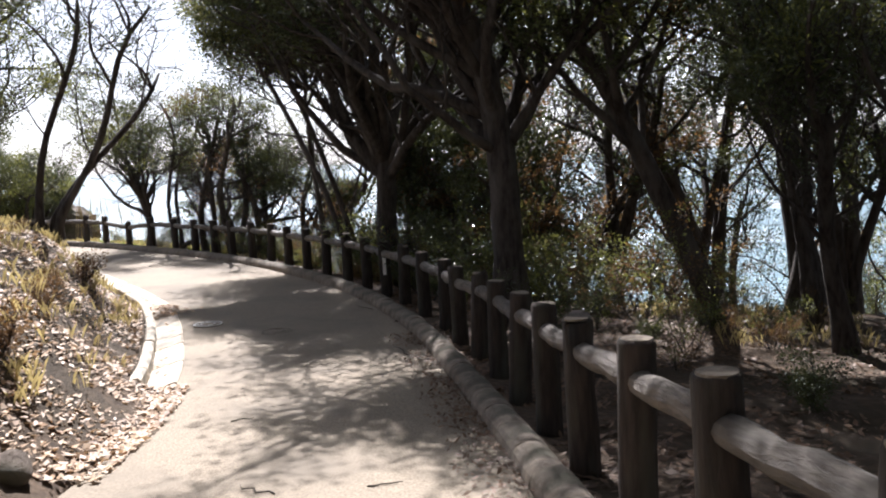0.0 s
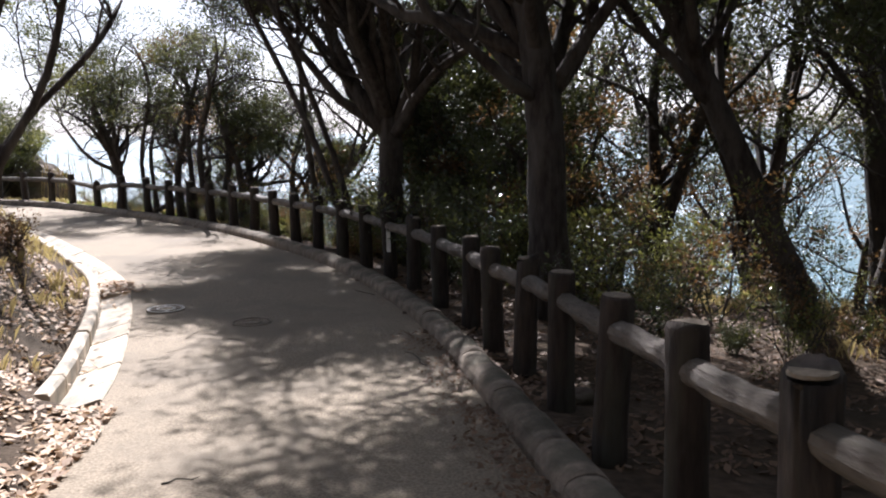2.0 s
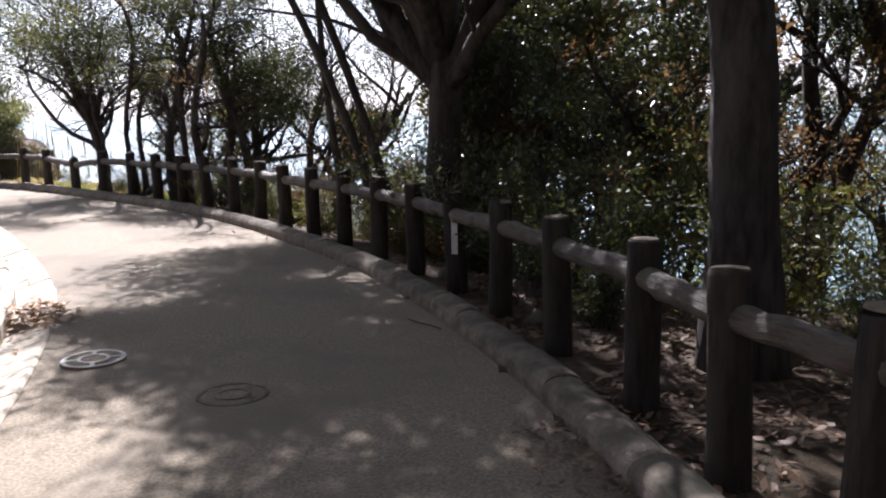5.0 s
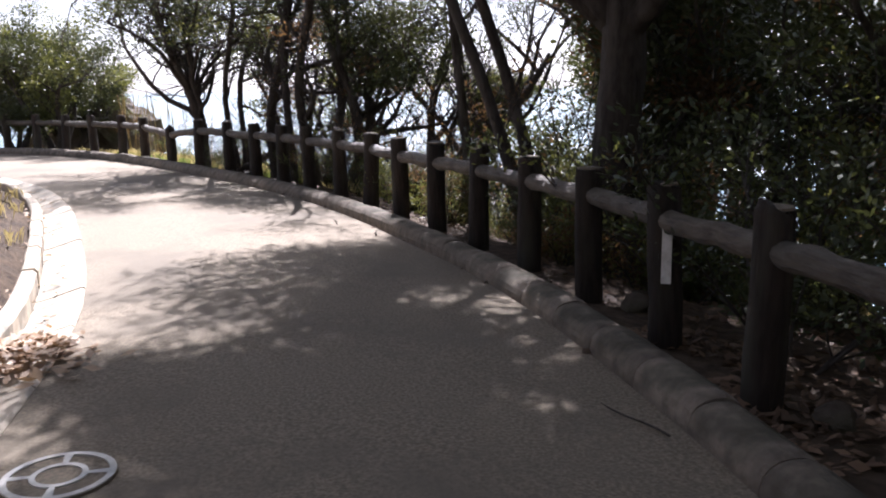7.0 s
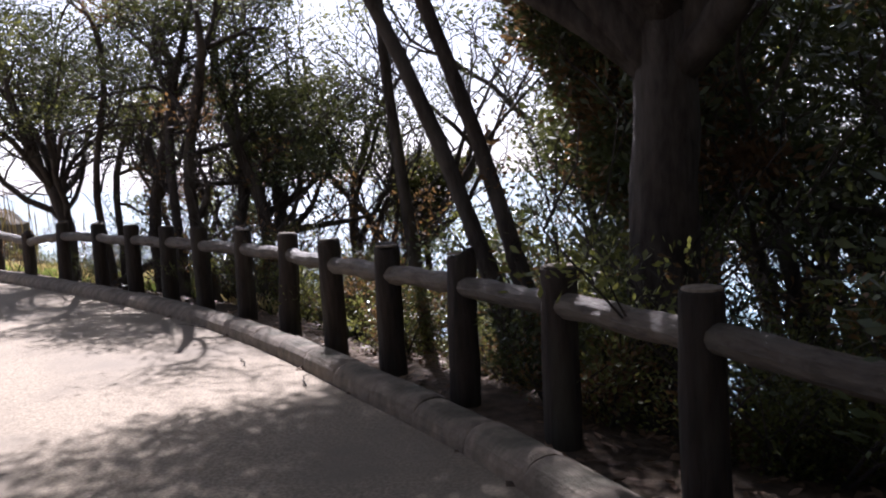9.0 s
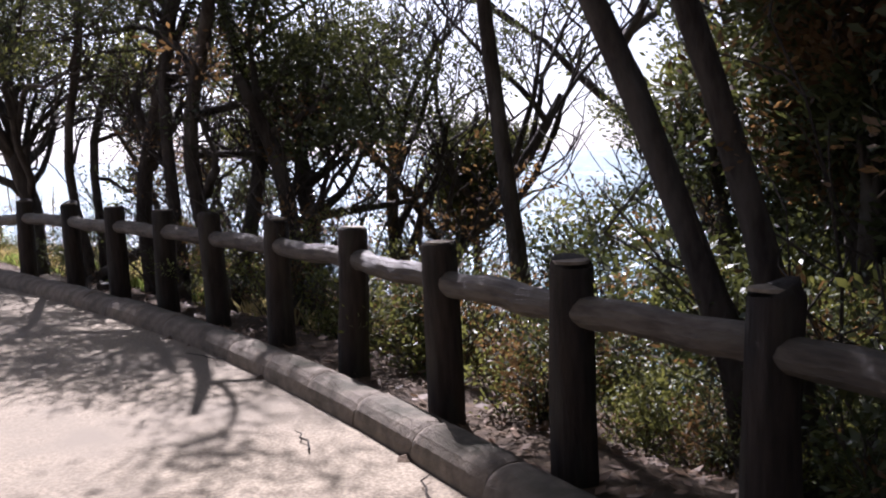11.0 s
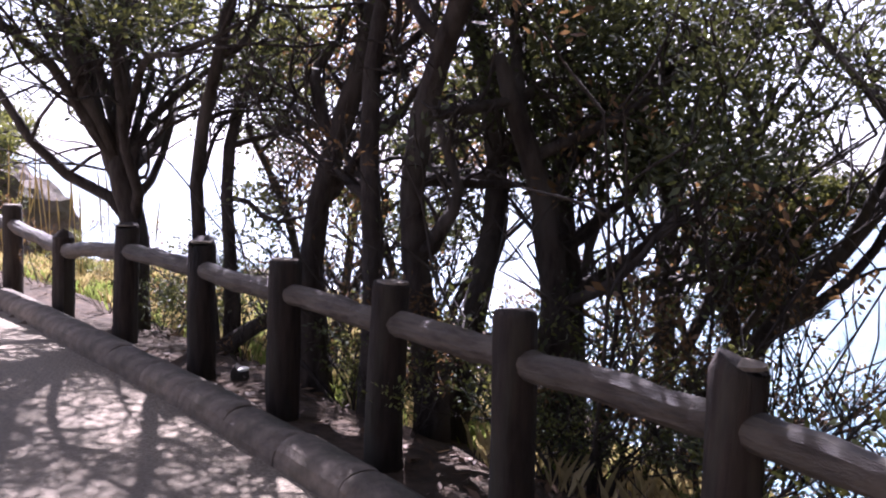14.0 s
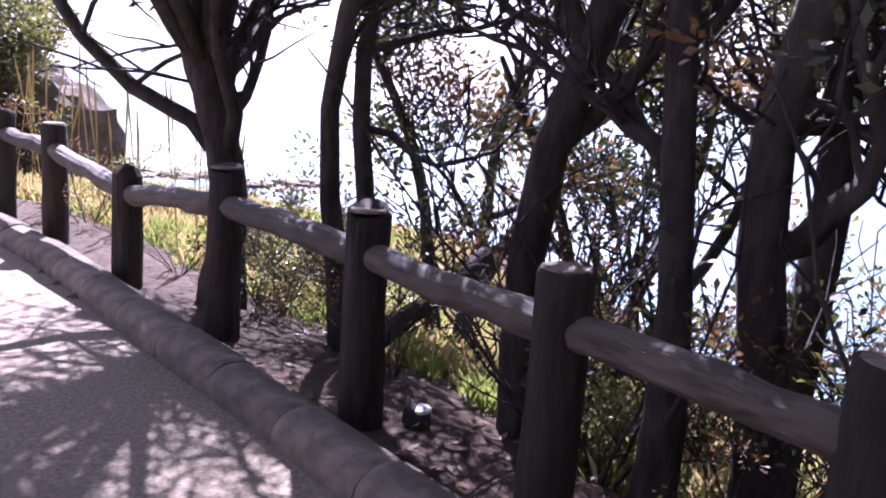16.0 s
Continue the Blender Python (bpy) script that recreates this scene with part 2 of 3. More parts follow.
# ---- ground, road, sea ----
def build_ground():
    def axis(lo, near_lo, near_hi, hi, step):
        a = list(np.arange(near_lo, near_hi, step))
        left, v, s = [], near_lo, step
        while v > lo:
            s *= 1.35
            v -= s
            left.append(v)
        right, v, s = [], near_hi, step
        while v < hi:
            right.append(v)
            s *= 1.35
            v += s
        return left[::-1] + a + right
    xs, ys = axis(-70, -20, 12, 90, 0.25), axis(-30, -6, 36, 110, 0.25)
    V = [(x, y, ground_z(x, y)) for y in ys for x in xs]
    w = len(xs)
    F = [(j * w + i, j * w + i + 1, (j + 1) * w + i + 1, (j + 1) * w + i) for j in range(len(ys) - 1) for i in range(w - 1)]
    tagged(new("ground", mesh_from("ground", V, F, M_SOIL, True)), "brown leaf-strewn slope falling towards the sea", "ground", kind="structure")
    V, F, m = [], [], len(ER)
    for i in range(m):
        for k in range(9):
            u = k / 8
            x, y = EL[i] * (1 - u) + ER[i] * u
            V.append((x, y, road_z(y) + 0.02 * math.sin(math.pi * u)))
    for i in range(m - 1):
        for k in range(8):
            a = i * 9 + k
            F.append((a, a + 1, a + 10, a + 9))
    tagged(new("road", mesh_from("road", V, F, M_ROAD, True)), "sunlit grey-beige worn paved lane", "road", kind="structure")
    R = 4500
    tagged(new("water", mesh_from("water", [(-R, -R, SEA_Z), (R, -R, SEA_Z), (R, R, SEA_Z), (-R, R, SEA_Z)], [(0, 1, 2, 3)], M_SEA)), "glittering sea with white surf", "sea", kind="structure")


build_ground()


def resample(curve, step, lo, hi):
    """Points and headings every step metres along a curve, between two values of y."""
    c = curve[(curve[:, 1] >= lo) & (curve[:, 1] <= hi)]
    seg = np.linalg.norm(np.diff(c, axis=0), axis=1)
    s = np.concatenate([[0], np.cumsum(seg)])
    at = np.arange(0, s[-1], step)
    return [(float(np.interp(a, s, c[:, 0])), float(np.interp(a, s, c[:, 1]))) for a in at]


def strip_pieces(parent, name, pts, profile, mat, gap=0.012, rng=None, rise=0.0):
    """Pieces end to end along pts, each the profile (offset to the right, height) swept from point to point."""
    for (x0, y0), (x1, y1) in zip(pts, pts[1:]):
        a, b = Vector((x0, y0, road_z(y0))), Vector((x1, y1, road_z(y1)))
        d = (b - a).normalized()
        right = Vector((d.y, -d.x, 0)).normalized()
        length = (b - a).length - gap
        jig = rng.uniform(-rise, rise) if rng else 0
        V, n = [], len(profile)
        for e in (0.0, 0.03, length - 0.03, length):
            shrink = 0.93 if e in (0.0, length) else 1.0
            for o, h in profile:
                V.append(d * e + right * (o + jig * 0.6) + Vector((0, 0, (h * shrink if h > 0 else h) + jig)))
        F = [(r * n + k, r * n + (k + 1) % n, (r + 1) * n + (k + 1) % n, (r + 1) * n + k) for r in range(3) for k in range(n)]
        F += [tuple(range(n))[::-1], tuple(3 * n + k for k in range(n))]
        F = [q[::-1] for q in F]
        child(name, mesh_from(name, V, F, mat, False), parent, Matrix.Translation(a))


rng0 = random.Random(5)
kerb = thing("kerb", (0, 0, 0), "weathered rounded concrete kerb along the lane", "kerb", kind="structure")
KERB_PROFILE = [(0.0, -0.15), (0.004, 0.04), (0.016, 0.083), (0.042, 0.118), (0.08, 0.14), (0.13, 0.15), (0.185, 0.146), (0.23, 0.125), (0.262, 0.088), (0.275, 0.04), (0.28, -0.15)]
strip_pieces(kerb, "kerb_stone", resample(ER, 0.6, -5, 28.9), KERB_PROFILE, M_KERB, 0.005, rng0, 0.008)
gutter = thing("gutter", (0, 0, 0), "pale concrete roadside gutter with dry leaves", "gutter", kind="structure")
gl = resample(EL, 0.6, 8.6, 23.5)
strip_pieces(gutter, "apron_slab", gl, [(-0.36, -0.2), (-0.36, -0.07), (-0.30, -0.06), (-0.02, 0.02), (0.0, 0.005), (0.0, -0.2)], M_CONCRETE, 0.012, rng0, 0.005)
strip_pieces(gutter, "outer_kerb", gl, [(-0.49, -0.3), (-0.49, 0.07), (-0.47, 0.09), (-0.39, 0.09), (-0.365, 0.06), (-0.365, -0.3)], M_CONCRETE, 0.012, rng0, 0.01)

# ---- log fence ----
FENCE = [(1.56, -3.55), (1.47, -2.45), (1.38, -1.35), (1.3, -0.27), (1.2, 0.82), (1.09, 1.9), (0.99, 2.99), (0.9, 4.08), (0.81, 5.14), (0.71, 6.18), (0.59, 7.26), (0.47, 8.4), (0.32, 9.4), (0.12, 10.25), (-0.05, 11.23), (-0.36, 12.45), (-0.71, 13.55),
         (-1.06, 14.48), (-1.5, 15.55), (-1.97, 16.55), (-2.49, 17.4), (-3.02, 18.22), (-3.57, 19.05), (-4.18, 20.05), (-4.82, 20.95), (-5.5, 21.7), (-6.15, 22.38), (-6.86, 23.08), (-7.65, 23.88), (-8.65, 24.83), (-9.6, 25.6), (-10.7, 26.62),
         (-11.63, 27.36), (-12.7, 28.0), (-13.8, 28.6), (-14.9, 29.1), (-16.0, 29.5), (-17.2, 29.9), (-18.4, 30.2), (-19.6, 30.4)]
SHORT = 30


def post_mesh(seed, h):
    rng = random.Random(seed)
    V, F = [], []
    zs = (-0.5, 0.0, 0.25, 0.5, h - 0.02, h)
    tube(V, F, [(rng.uniform(-0.006, 0.006), rng.uniform(-0.006, 0.006), z) for z in zs], [0.1, 0.1, 0.097, 0.095, 0.093, 0.086], 22, True, 0.06, rng)
    return mesh_from("post", V, F, M_POST, True)


def cap_mesh(seed):
    rng = random.Random(seed)
    V, F = [], []
    tube(V, F, [(0, 0, 0), (0, 0, 0.012)], [0.083, 0.078], 16, True, 0.06, rng)
    return mesh_from("cap", V, F, M_CAP)


fence = thing("fence", (0, 0, 0), "dark log post-and-rail fence beside the lane", "fence")
post_kinds = [post_mesh(20 + k, 0.94) for k in range(4)]
cap_kinds = [cap_mesh(30 + k) for k in range(3)]
rng1 = random.Random(8)
tops = []
for k, (x, y) in enumerate(FENCE):
    z = road_z(y) + 0.05 * (1 - smooth(6.0, 12.0, y))
    tilt = pose(x, y, z, rng1.uniform(-1.5, 1.5), rng1.uniform(0, 2.5), rng1.uniform(0, 360))
    if k == SHORT:
        V, F = [], []
        tube(V, F, [(0, 0, -0.5), (0, 0, 0.3), (0.0, 0, 0.74), (0.03, 0, 0.80)], [0.1, 0.098, 0.094, 0.05], 14, True, 0.06, rng1)
        p = child("post", mesh_from("post", V, F, M_POST), fence, tilt, "shorter post with a slanting broken top")
    else:
        p = child("post", post_kinds[k % 4], fence, tilt)
        child("cap", cap_kinds[k % 3], p, pose(0, 0, 0.934))
    tops.append(tilt @ Vector((0, 0, 0.74 if k != SHORT else 0.62)))
    if k == 17:
        V = [(a, b, c) for c in (0.38, 0.76) for a, b in ((-0.028, -0.108), (0.028, -0.108), (0.028, -0.098), (-0.028, -0.098))]
        F = [(0, 1, 5, 4), (1, 2, 6, 5), (2, 3, 7, 6), (3, 0, 4, 7), (4, 5, 6, 7), (3, 2, 1, 0)]
        child("marker_plate", mesh_from("marker_plate", V, F, M_WHITE), p, tilt.to_3x3().inverted().to_4x4() @ pose(0, 0, 0, 0, 0, -12), "narrow white marker plate")
for k, (a, b) in enumerate(zip(tops, tops[1:])):
    rng = random.Random(60 + k)
    V, F = [], []
    n = 7
    d = b - a
    L = d.length
    pts = [(L * i / n, 0.012 * rng.uniform(-1, 1), 0.012 * rng.uniform(-1, 1)) for i in range(n + 1)]
    tube(V, F, pts, [0.066 * rng.uniform(0.93, 1.07) for _ in pts], 12, True, 0.05, rng)
    q = d.to_track_quat("X", "Z").to_matrix().to_4x4()
    child("rail", mesh_from("rail", V, F, M_RAIL), fence, Matrix.Translation(a) @ q)


# ---- utility covers in the lane ----
def ring_part(parent, name, r0, r1, a0, a1, z, mat, seg=40):
    V, F = [], []
    for i in range(seg + 1):
        a = a0 + (a1 - a0) * i / seg
        for r, h in ((r0, 0), (r0, z), (r1, z), (r1, 0)):
            V.append((r * math.cos(a), r * math.sin(a), h))
    for i in range(seg):
        for k in range(3):
            q = i * 4 + k
            F.append((q, q + 4, q + 5, q + 1))
    child(name, mesh_from(name, V, F, mat), parent)


def cover(x, y, turn, label, paint):
    c = thing("manhole_cover", pose(x, y, road_z(y) + 0.016, 0, 0, turn), label, "manhole cover", "covers in the lane")
    V, F = [], []
    tube(V, F, [(0, 0, -0.05), (0, 0, 0.006)], [0.215, 0.215], 40)
    child("disc", mesh_from("disc", V, F, M_ROAD), c)
    ring_part(c, "outer_ring", 0.185, 0.212, 0, 2 * math.pi, 0.012, paint)
    ring_part(c, "inner_ring", 0.085, 0.108, 0, 2 * math.pi, 0.012, paint)
    for k in range(4):
        a = k * math.pi / 2
        ring_part(c, "spoke", 0.108, 0.185, a - 0.1, a + 0.1, 0.012, paint, 4)


cover(-3.57, 12.33, 20, "round manhole cover with white painted rings", M_WHITE)
cover(-2.39, 11.51, 60, "round manhole cover with dull worn grey rings", M_KERB)


# ---- trees ----
def path_from(rng, p, d, length, n, wig, lift):
    pts = [np.array(p, float)]
    d = np.array(d, float)
    d /= np.linalg.norm(d)
    for _ in range(n):
        d = d + np.array([rng.gauss(0, wig), rng.gauss(0, wig), rng.gauss(0, wig) + lift])
        d /= np.linalg.norm(d)
        pts.append(pts[-1] + d * length / n)
    return pts, d


def leaf_quads(nr, centres, per, spread, size, narrow=0.19):
    """per leaves in a tight clump round each centre; each leaf is a lens-shaped quad."""
    c = np.repeat(np.asarray(centres), per, axis=0)
    k = len(c)
    off = nr.normal(0, 1, (k, 3)) * np.array([1, 1, 0.65]) * spread
    d = off / (np.linalg.norm(off, axis=1)[:, None] + 1e-6) + nr.normal(0, 0.4, (k, 3)) + np.array([0, 0, 0.35])
    d /= np.linalg.norm(d, axis=1)[:, None]
    s = np.cross(d, nr.normal(0, 1, (k, 3)))
    s /= np.linalg.norm(s, axis=1)[:, None] + 1e-6
    ln = (size * nr.uniform(0.65, 1.3, k))[:, None]
    p = c + off
    mid = p + d * ln * 0.6
    return np.stack([p, mid + s * ln * narrow, p + d * ln, mid - s * ln * narrow], axis=1)


def add_crown(root, nr, tips, mats, per, spread, leaf, narrow=0.19):
    """Leaf clumps on the tips, the materials changing from bough to bough."""
    run = 14
    pick = np.repeat(nr.randint(0, len(mats), len(tips) // run + 1), run)[:len(tips)]
    for mt in dict.fromkeys(mats):
        sel = tips[np.isin(pick, [k for k in range(len(mats)) if mats[k] is mt])]
        if len(sel):
            child("crown", quads_mesh("crown", leaf_quads(nr, sel, per, spread, leaf, narrow), mt), root)


def tree(place, lean, height, radius, limbs=7, limb_len=2.6, crown=0.9, per=30, leaf=0.08, seed=1, label="", fork=0.5, lift=0.10, mats=None, stems=1, group="", spread=0.125, twigs=4, aim=None, wig=0.11, droop=0.0, splay=0.9, taper=0.45, up=(0.3, 1.1), bare=0, skirt=0.0, bend=1.0, tuft=0, stout=1.0):
    """A tree: trunk bent along lean (dx, dy at its top), limbs from the fork upwards, branches, twigs, leaf clumps."""
    rng, nr = random.Random(seed), np.random.RandomState(seed)
    root = thing("tree", (*place, ground_z(*place) - 0.05), label, "tree", group)
    tips, n = [], 9
    turn = rng.uniform(0, 6.28)
    for st in range(stems):
        ang = turn + 6.28 * st / stems + rng.uniform(-0.5, 0.5)
        many = stems > 1
        lx, ly = lean[0] + splay * math.cos(ang) * many, lean[1] + splay * math.sin(ang) * many
        bx, by = 0.10 * math.cos(ang) * many, 0.10 * math.sin(ang) * many
        hh = height * (rng.uniform(0.8, 1.15) if many else 1)
        ph = rng.uniform(0, 6)
        pts = [np.array([bx + lx * (i / n) ** 1.2 + 0.06 * bend * hh * math.sin(5 * i / n + ph) * (i / n), by + ly * (i / n) ** 1.2 + 0.05 * bend * hh * math.sin(4 * i / n + 2 * ph) * (i / n), -0.35 * (i == 0) + hh * i / n]) for i in range(n + 1)]
        r0 = radius / stems ** 0.5
        rads = [r0 * (1.45 if i == 0 else 1.15 if i == 1 else (1.0 - taper * (i / n)) * (0.55 if i == n else 1.0)) for i in range(n + 1)]
        V, F = [], []
        tube(V, F, pts, rads, 11, True, 0.07, rng)
        child("trunk", mesh_from("trunk", V, F, M_BARK, True), root)
        per_stem = max(2, limbs // stems)
        a0 = rng.uniform(0, 6.28)
        for li in range(per_stem):
            u = 1.0 if li >= per_stem - 2 else fork + (1 - fork) * (li + 0.5) / per_stem
            i0 = min(int(u * n + 0.5), n - 1)
            a = a0 + 2.4 * li + rng.uniform(-0.4, 0.4) if aim is None or rng.random() < 0.35 else aim + rng.gauss(0, 0.6)
            d = np.array([math.cos(a), math.sin(a), rng.uniform(*up)])
            V, F = [], []
            full = rng.random() < min(1.0, 1.7 * crown)
            ll = limb_len * rng.uniform(0.7, 1.2)
            lp, d1 = path_from(rng, pts[i0], d, ll, 8, wig * 1.5, lift - droop)
            lr = max(rads[i0] * (rng.uniform(0.55, 0.75) if li >= per_stem - 3 else min(rng.uniform(0.25, 0.42) * stout, 0.75)), 0.014)
            tube(V, F, lp, [lr * (1 - 0.8 * i / 8) for i in range(9)], 7, True)
            for b in range(7):
                q = lp[2 + b]
                a2 = rng.uniform(0, 6.28)
                d2 = d1 * 0.6 + np.array([math.cos(a2), math.sin(a2), rng.uniform(-0.1, 0.9)])
                bp, d3 = path_from(rng, q, d2, ll * 0.42 * rng.uniform(0.6, 1.2), 5, wig * 1.7, lift - droop)
                br = max(lr * 0.3, 0.010)
                leafy = (full and b >= tuft if tuft else rng.random() < crown) and b >= bare and q[2] > skirt * height
                tube(V, F, bp, [br * (1 - 0.6 * i / 5) for i in range(6)], 5, False)
                for t in range(twigs):
                    a3 = rng.uniform(0, 6.28)
                    d4 = d3 * 0.7 + np.array([math.cos(a3), math.sin(a3), rng.uniform(-0.2, 0.8)])
                    tp, _ = path_from(rng, bp[2 + t % 4], d4, min(max(ll * 0.2, 0.25), 0.6) * rng.uniform(0.6, 1.3), 3, wig * 2, lift - 1.5 * droop)
                    tube(V, F, tp, [0.010, 0.008, 0.006, 0.004], 4, False)
                    if leafy and rng.random() < 0.95:
                        tips.append(tp[3])
                        if rng.random() < 0.6:
                            tips.append(tp[2])
            child("limb", mesh_from("limb", V, F, M_BARK, True), root)
    if tips:
        add_crown(root, nr, np.array(tips), mats or [M_LEAF], per, spread, leaf)
    return root


DARK = "dark evergreen coastal tree with twisted bare limbs"
GREEN = [M_LEAF, M_LEAF, M_LEAF, M_GLOSS, M_LEAF_LIGHT]
MIXED = [M_LEAF, M_GLOSS, M_LEAF_RUST, M_LEAF, M_LEAF_LIGHT]
GLOSSY = [M_LEAF, M_GLOSS]
# beside and behind the fence, in the order walked past
tree((0.95, 12.5), (-0.35, 0.0), 4.6, 0.25, 22, 4.3, 0.9, 84, 0.10, 11, "stout dark forked tree behind the fence", 0.5, mats=MIXED, up=(0.5, 1.3), taper=0.3, aim=2.95, skirt=0.95, bend=0.5, bare=1, stout=1.5, spread=0.2)
# next two stand out of view, added to shade the near fence and kerb
tree((4.1, 5.0), (-1.0, 0.4), 5.4, 0.2, 18, 4.4, 0.95, 130, 0.10, 33, "unseen dark tree added to shade the fence, reaching towards the lane", 0.6, mats=GREEN, aim=2.7, up=(0.3, 0.9), taper=0.3, skirt=0.85, bare=1, stout=1.3, spread=0.2)
tree((3.6, 0.2), (-0.6, 0.3), 5.2, 0.2, 16, 4.0, 0.95, 150, 0.10, 35, "unseen dark tree added to shade the fence, arching high above it", 0.6, mats=GREEN, aim=2.4, up=(0.4, 1.0), taper=0.3, skirt=0.85, bare=1, stout=1.3, spread=0.2)
tree((4.1, 12.6), (-2.4, 0.4), 4.9, 0.19, 13, 2.8, 0.8, 60, 0.10, 12, "slender tree leaning across the slope", 0.55, mats=MIXED, bend=0.35, skirt=0.6, stout=1.5, spread=0.16)
tree((5.6, 12.8), (-0.9, 0.6), 5.4, 0.12, 11, 2.4, 0.7, 60, 0.10, 36, "slim dark trunk leaning seawards on the slope", 0.5, mats=GREEN, bend=0.4, skirt=0.55, stout=1.5, spread=0.16)
tree((6.7, 15.4), (-1.2, 0.2), 6.4, 0.27, 11, 3.2, 0.75, 60, 0.10, 13, "tall straight dark trunk on the wooded slope", 0.45, mats=GREEN, bend=0.5, skirt=0.5, stout=1.4, spread=0.16)
tree((-1.2, 17.45), (-0.05, 0.1), 2.9, 0.25, 22, 4.0, 0.9, 80, 0.10, 14, "thick-trunked evergreen hard behind the fence", 0.75, mats=GREEN, aim=4.0, up=(0.9, 1.9), lift=0.05, taper=0.25, skirt=1.5, bend=0.35, bare=2, stout=1.8, spread=0.2)
for k, (x, y) in enumerate([(0.9, 18.0), (1.6, 20.8), (2.9, 22.6), (2.6, 17.4), (0.7, 20.0)]):
    tree((x, y), (0.2, 0.1), 3.0, 0.15, 10, 1.9, 0.36, 42, 0.11, 24 + 2 * k, "dense glossy-leaved evergreen on the shaded slope", 0.15, mats=GLOSSY if k % 3 else [M_LEAF, M_LEAF_RUST, M_GLOSS], stems=2, group="shaded evergreens", tuft=2, stout=1.4)
tree((-1.95, 18.5), (-2.1, 0.7), 5.6, 0.105, 22, 2.3, 0.9, 84, 0.08, 15, "two thin leaning trunks behind the fence", 0.65, mats=MIXED, stems=2, splay=0.35, up=(0.4, 1.3), skirt=0.84, bend=0.3, bare=1, stout=1.4, spread=0.16)
tree((-2.95, 21.0), (-0.5, 0.2), 5.2, 0.075, 18, 2.4, 0.9, 76, 0.075, 16, "thin upright tree with one arching side limb", 0.8, mats=GREEN, skirt=0.84, aim=3.3, up=(0.1, 1.0), bend=0.3, stout=1.6, spread=0.16)
tree((-1.5, 23.6), (0.3, 0.2), 2.2, 0.10, 10, 1.3, 0.2, 56, 0.07, 28, DARK, 0.15, mats=MIXED, stems=2, splay=0.5, skirt=0.2, stout=1.4, tuft=2)
tree((-0.7, 20.3), (-0.2, 0.1), 4.4, 0.13, 24, 1.2, 0.8, 70, 0.09, 37, "dark rusty-leaved tree on the shaded slope", 0.25, mats=[M_LEAF, M_LEAF_RUST, M_LEAF], stems=2, splay=0.4, up=(0.2, 1.2), skirt=0.25, stout=1.5)
tree((-0.4, 22.8), (0.1, 0.2), 2.9, 0.12, 20, 1.3, 0.6, 64, 0.075, 25, DARK, 0.15, mats=GREEN, stems=2, splay=0.5, skirt=0.2, tuft=2)
tree((-3.3, 26.2), (0.1, 0.1), 2.6, 0.08, 10, 0.9, 1.0, 60, 0.07, 27, "small bushy-crowned tree below the fence", 0.5, mats=[M_LEAF_LIGHT, M_LEAF], up=(0.6, 1.4))
tree((-4.17, 25.4), (1.0, 0.5), 2.9, 0.15, 16, 2.9, 0.2, 80, 0.065, 17, "half-bare tree with limbs sweeping seawards", 0.15, mats=GREEN, stems=2, aim=0.6, up=(0.6, 1.6), skirt=0.5, tuft=4, stout=1.9)
tree((-5.15, 24.0), (-0.1, 0.1), 3.2, 0.17, 16, 1.5, 0.36, 50, 0.07, 18, "dense dark bushy evergreen behind the fence", 0.25, mats=[M_LEAF], stems=2, splay=0.5, up=(0.2, 1.2), skirt=0.55, tuft=1, stout=1.7, spread=0.14, aim=0.9)
tree((-5.97, 23.75), (0.1, 0.2), 3.9, 0.14, 13, 1.5, 0.3, 38, 0.065, 19, "forked evergreen tree close behind the fence", 0.3, mats=GREEN, stems=2, splay=1.1, up=(0.3, 1.1), skirt=0.5, tuft=3, stout=1.9, spread=0.13, bend=2.0, aim=0.9, wig=0.19)
tree((-6.42, 23.6), (0.05, 0.25), 4.2, 0.075, 12, 1.2, 0.36, 42, 0.065, 31, "slim straight-stemmed evergreen touching the rail", 0.3, mats=GREEN, skirt=0.6, tuft=3, stout=1.7, spread=0.13, aim=0.9, wig=0.19)
tree((-6.9, 24.3), (-0.15, 0.2), 4.3, 0.10, 13, 1.3, 0.36, 40, 0.065, 20, DARK, 0.25, mats=MIXED, up=(0.3, 1.3), skirt=0.55, tuft=3, stout=1.9, spread=0.13, bend=2.4, aim=0.9, wig=0.19)
tree((-7.95, 25.2), (-0.1, 0.2), 4.0, 0.09, 13, 1.3, 0.42, 44, 0.065, 21, DARK, 0.25, mats=GREEN, up=(0.3, 1.3), skirt=0.55, stems=2, splay=0.5, tuft=3, stout=1.9, spread=0.13, bend=2.4, aim=0.9, wig=0.19)
tree((-8.95, 25.6), (-0.05, 0.05), 1.7, 0.13, 15, 3.1, 0.9, 95, 0.07, 22, "windswept many-limbed tree with its crown blown to one side", 0.45, mats=GREEN, up=(1.5, 3.2), taper=0.2, lift=0.0, aim=2.5, bare=2, wig=0.16, stout=1.6, skirt=1.35, spread=0.16)
for k, (x, y) in enumerate([(-6.4, 26.6), (-7.6, 27.4)]):
    tree((x, y), (0.1, 0.1), 2.4, 0.11, 12, 1.5, 0.4, 60, 0.075, 100 + k, "twisted evergreen lower down the sea slope", 0.15, mats=MIXED, stems=3, splay=0.8, skirt=0.5, group="sea slope trees", tuft=2, stout=1.5)
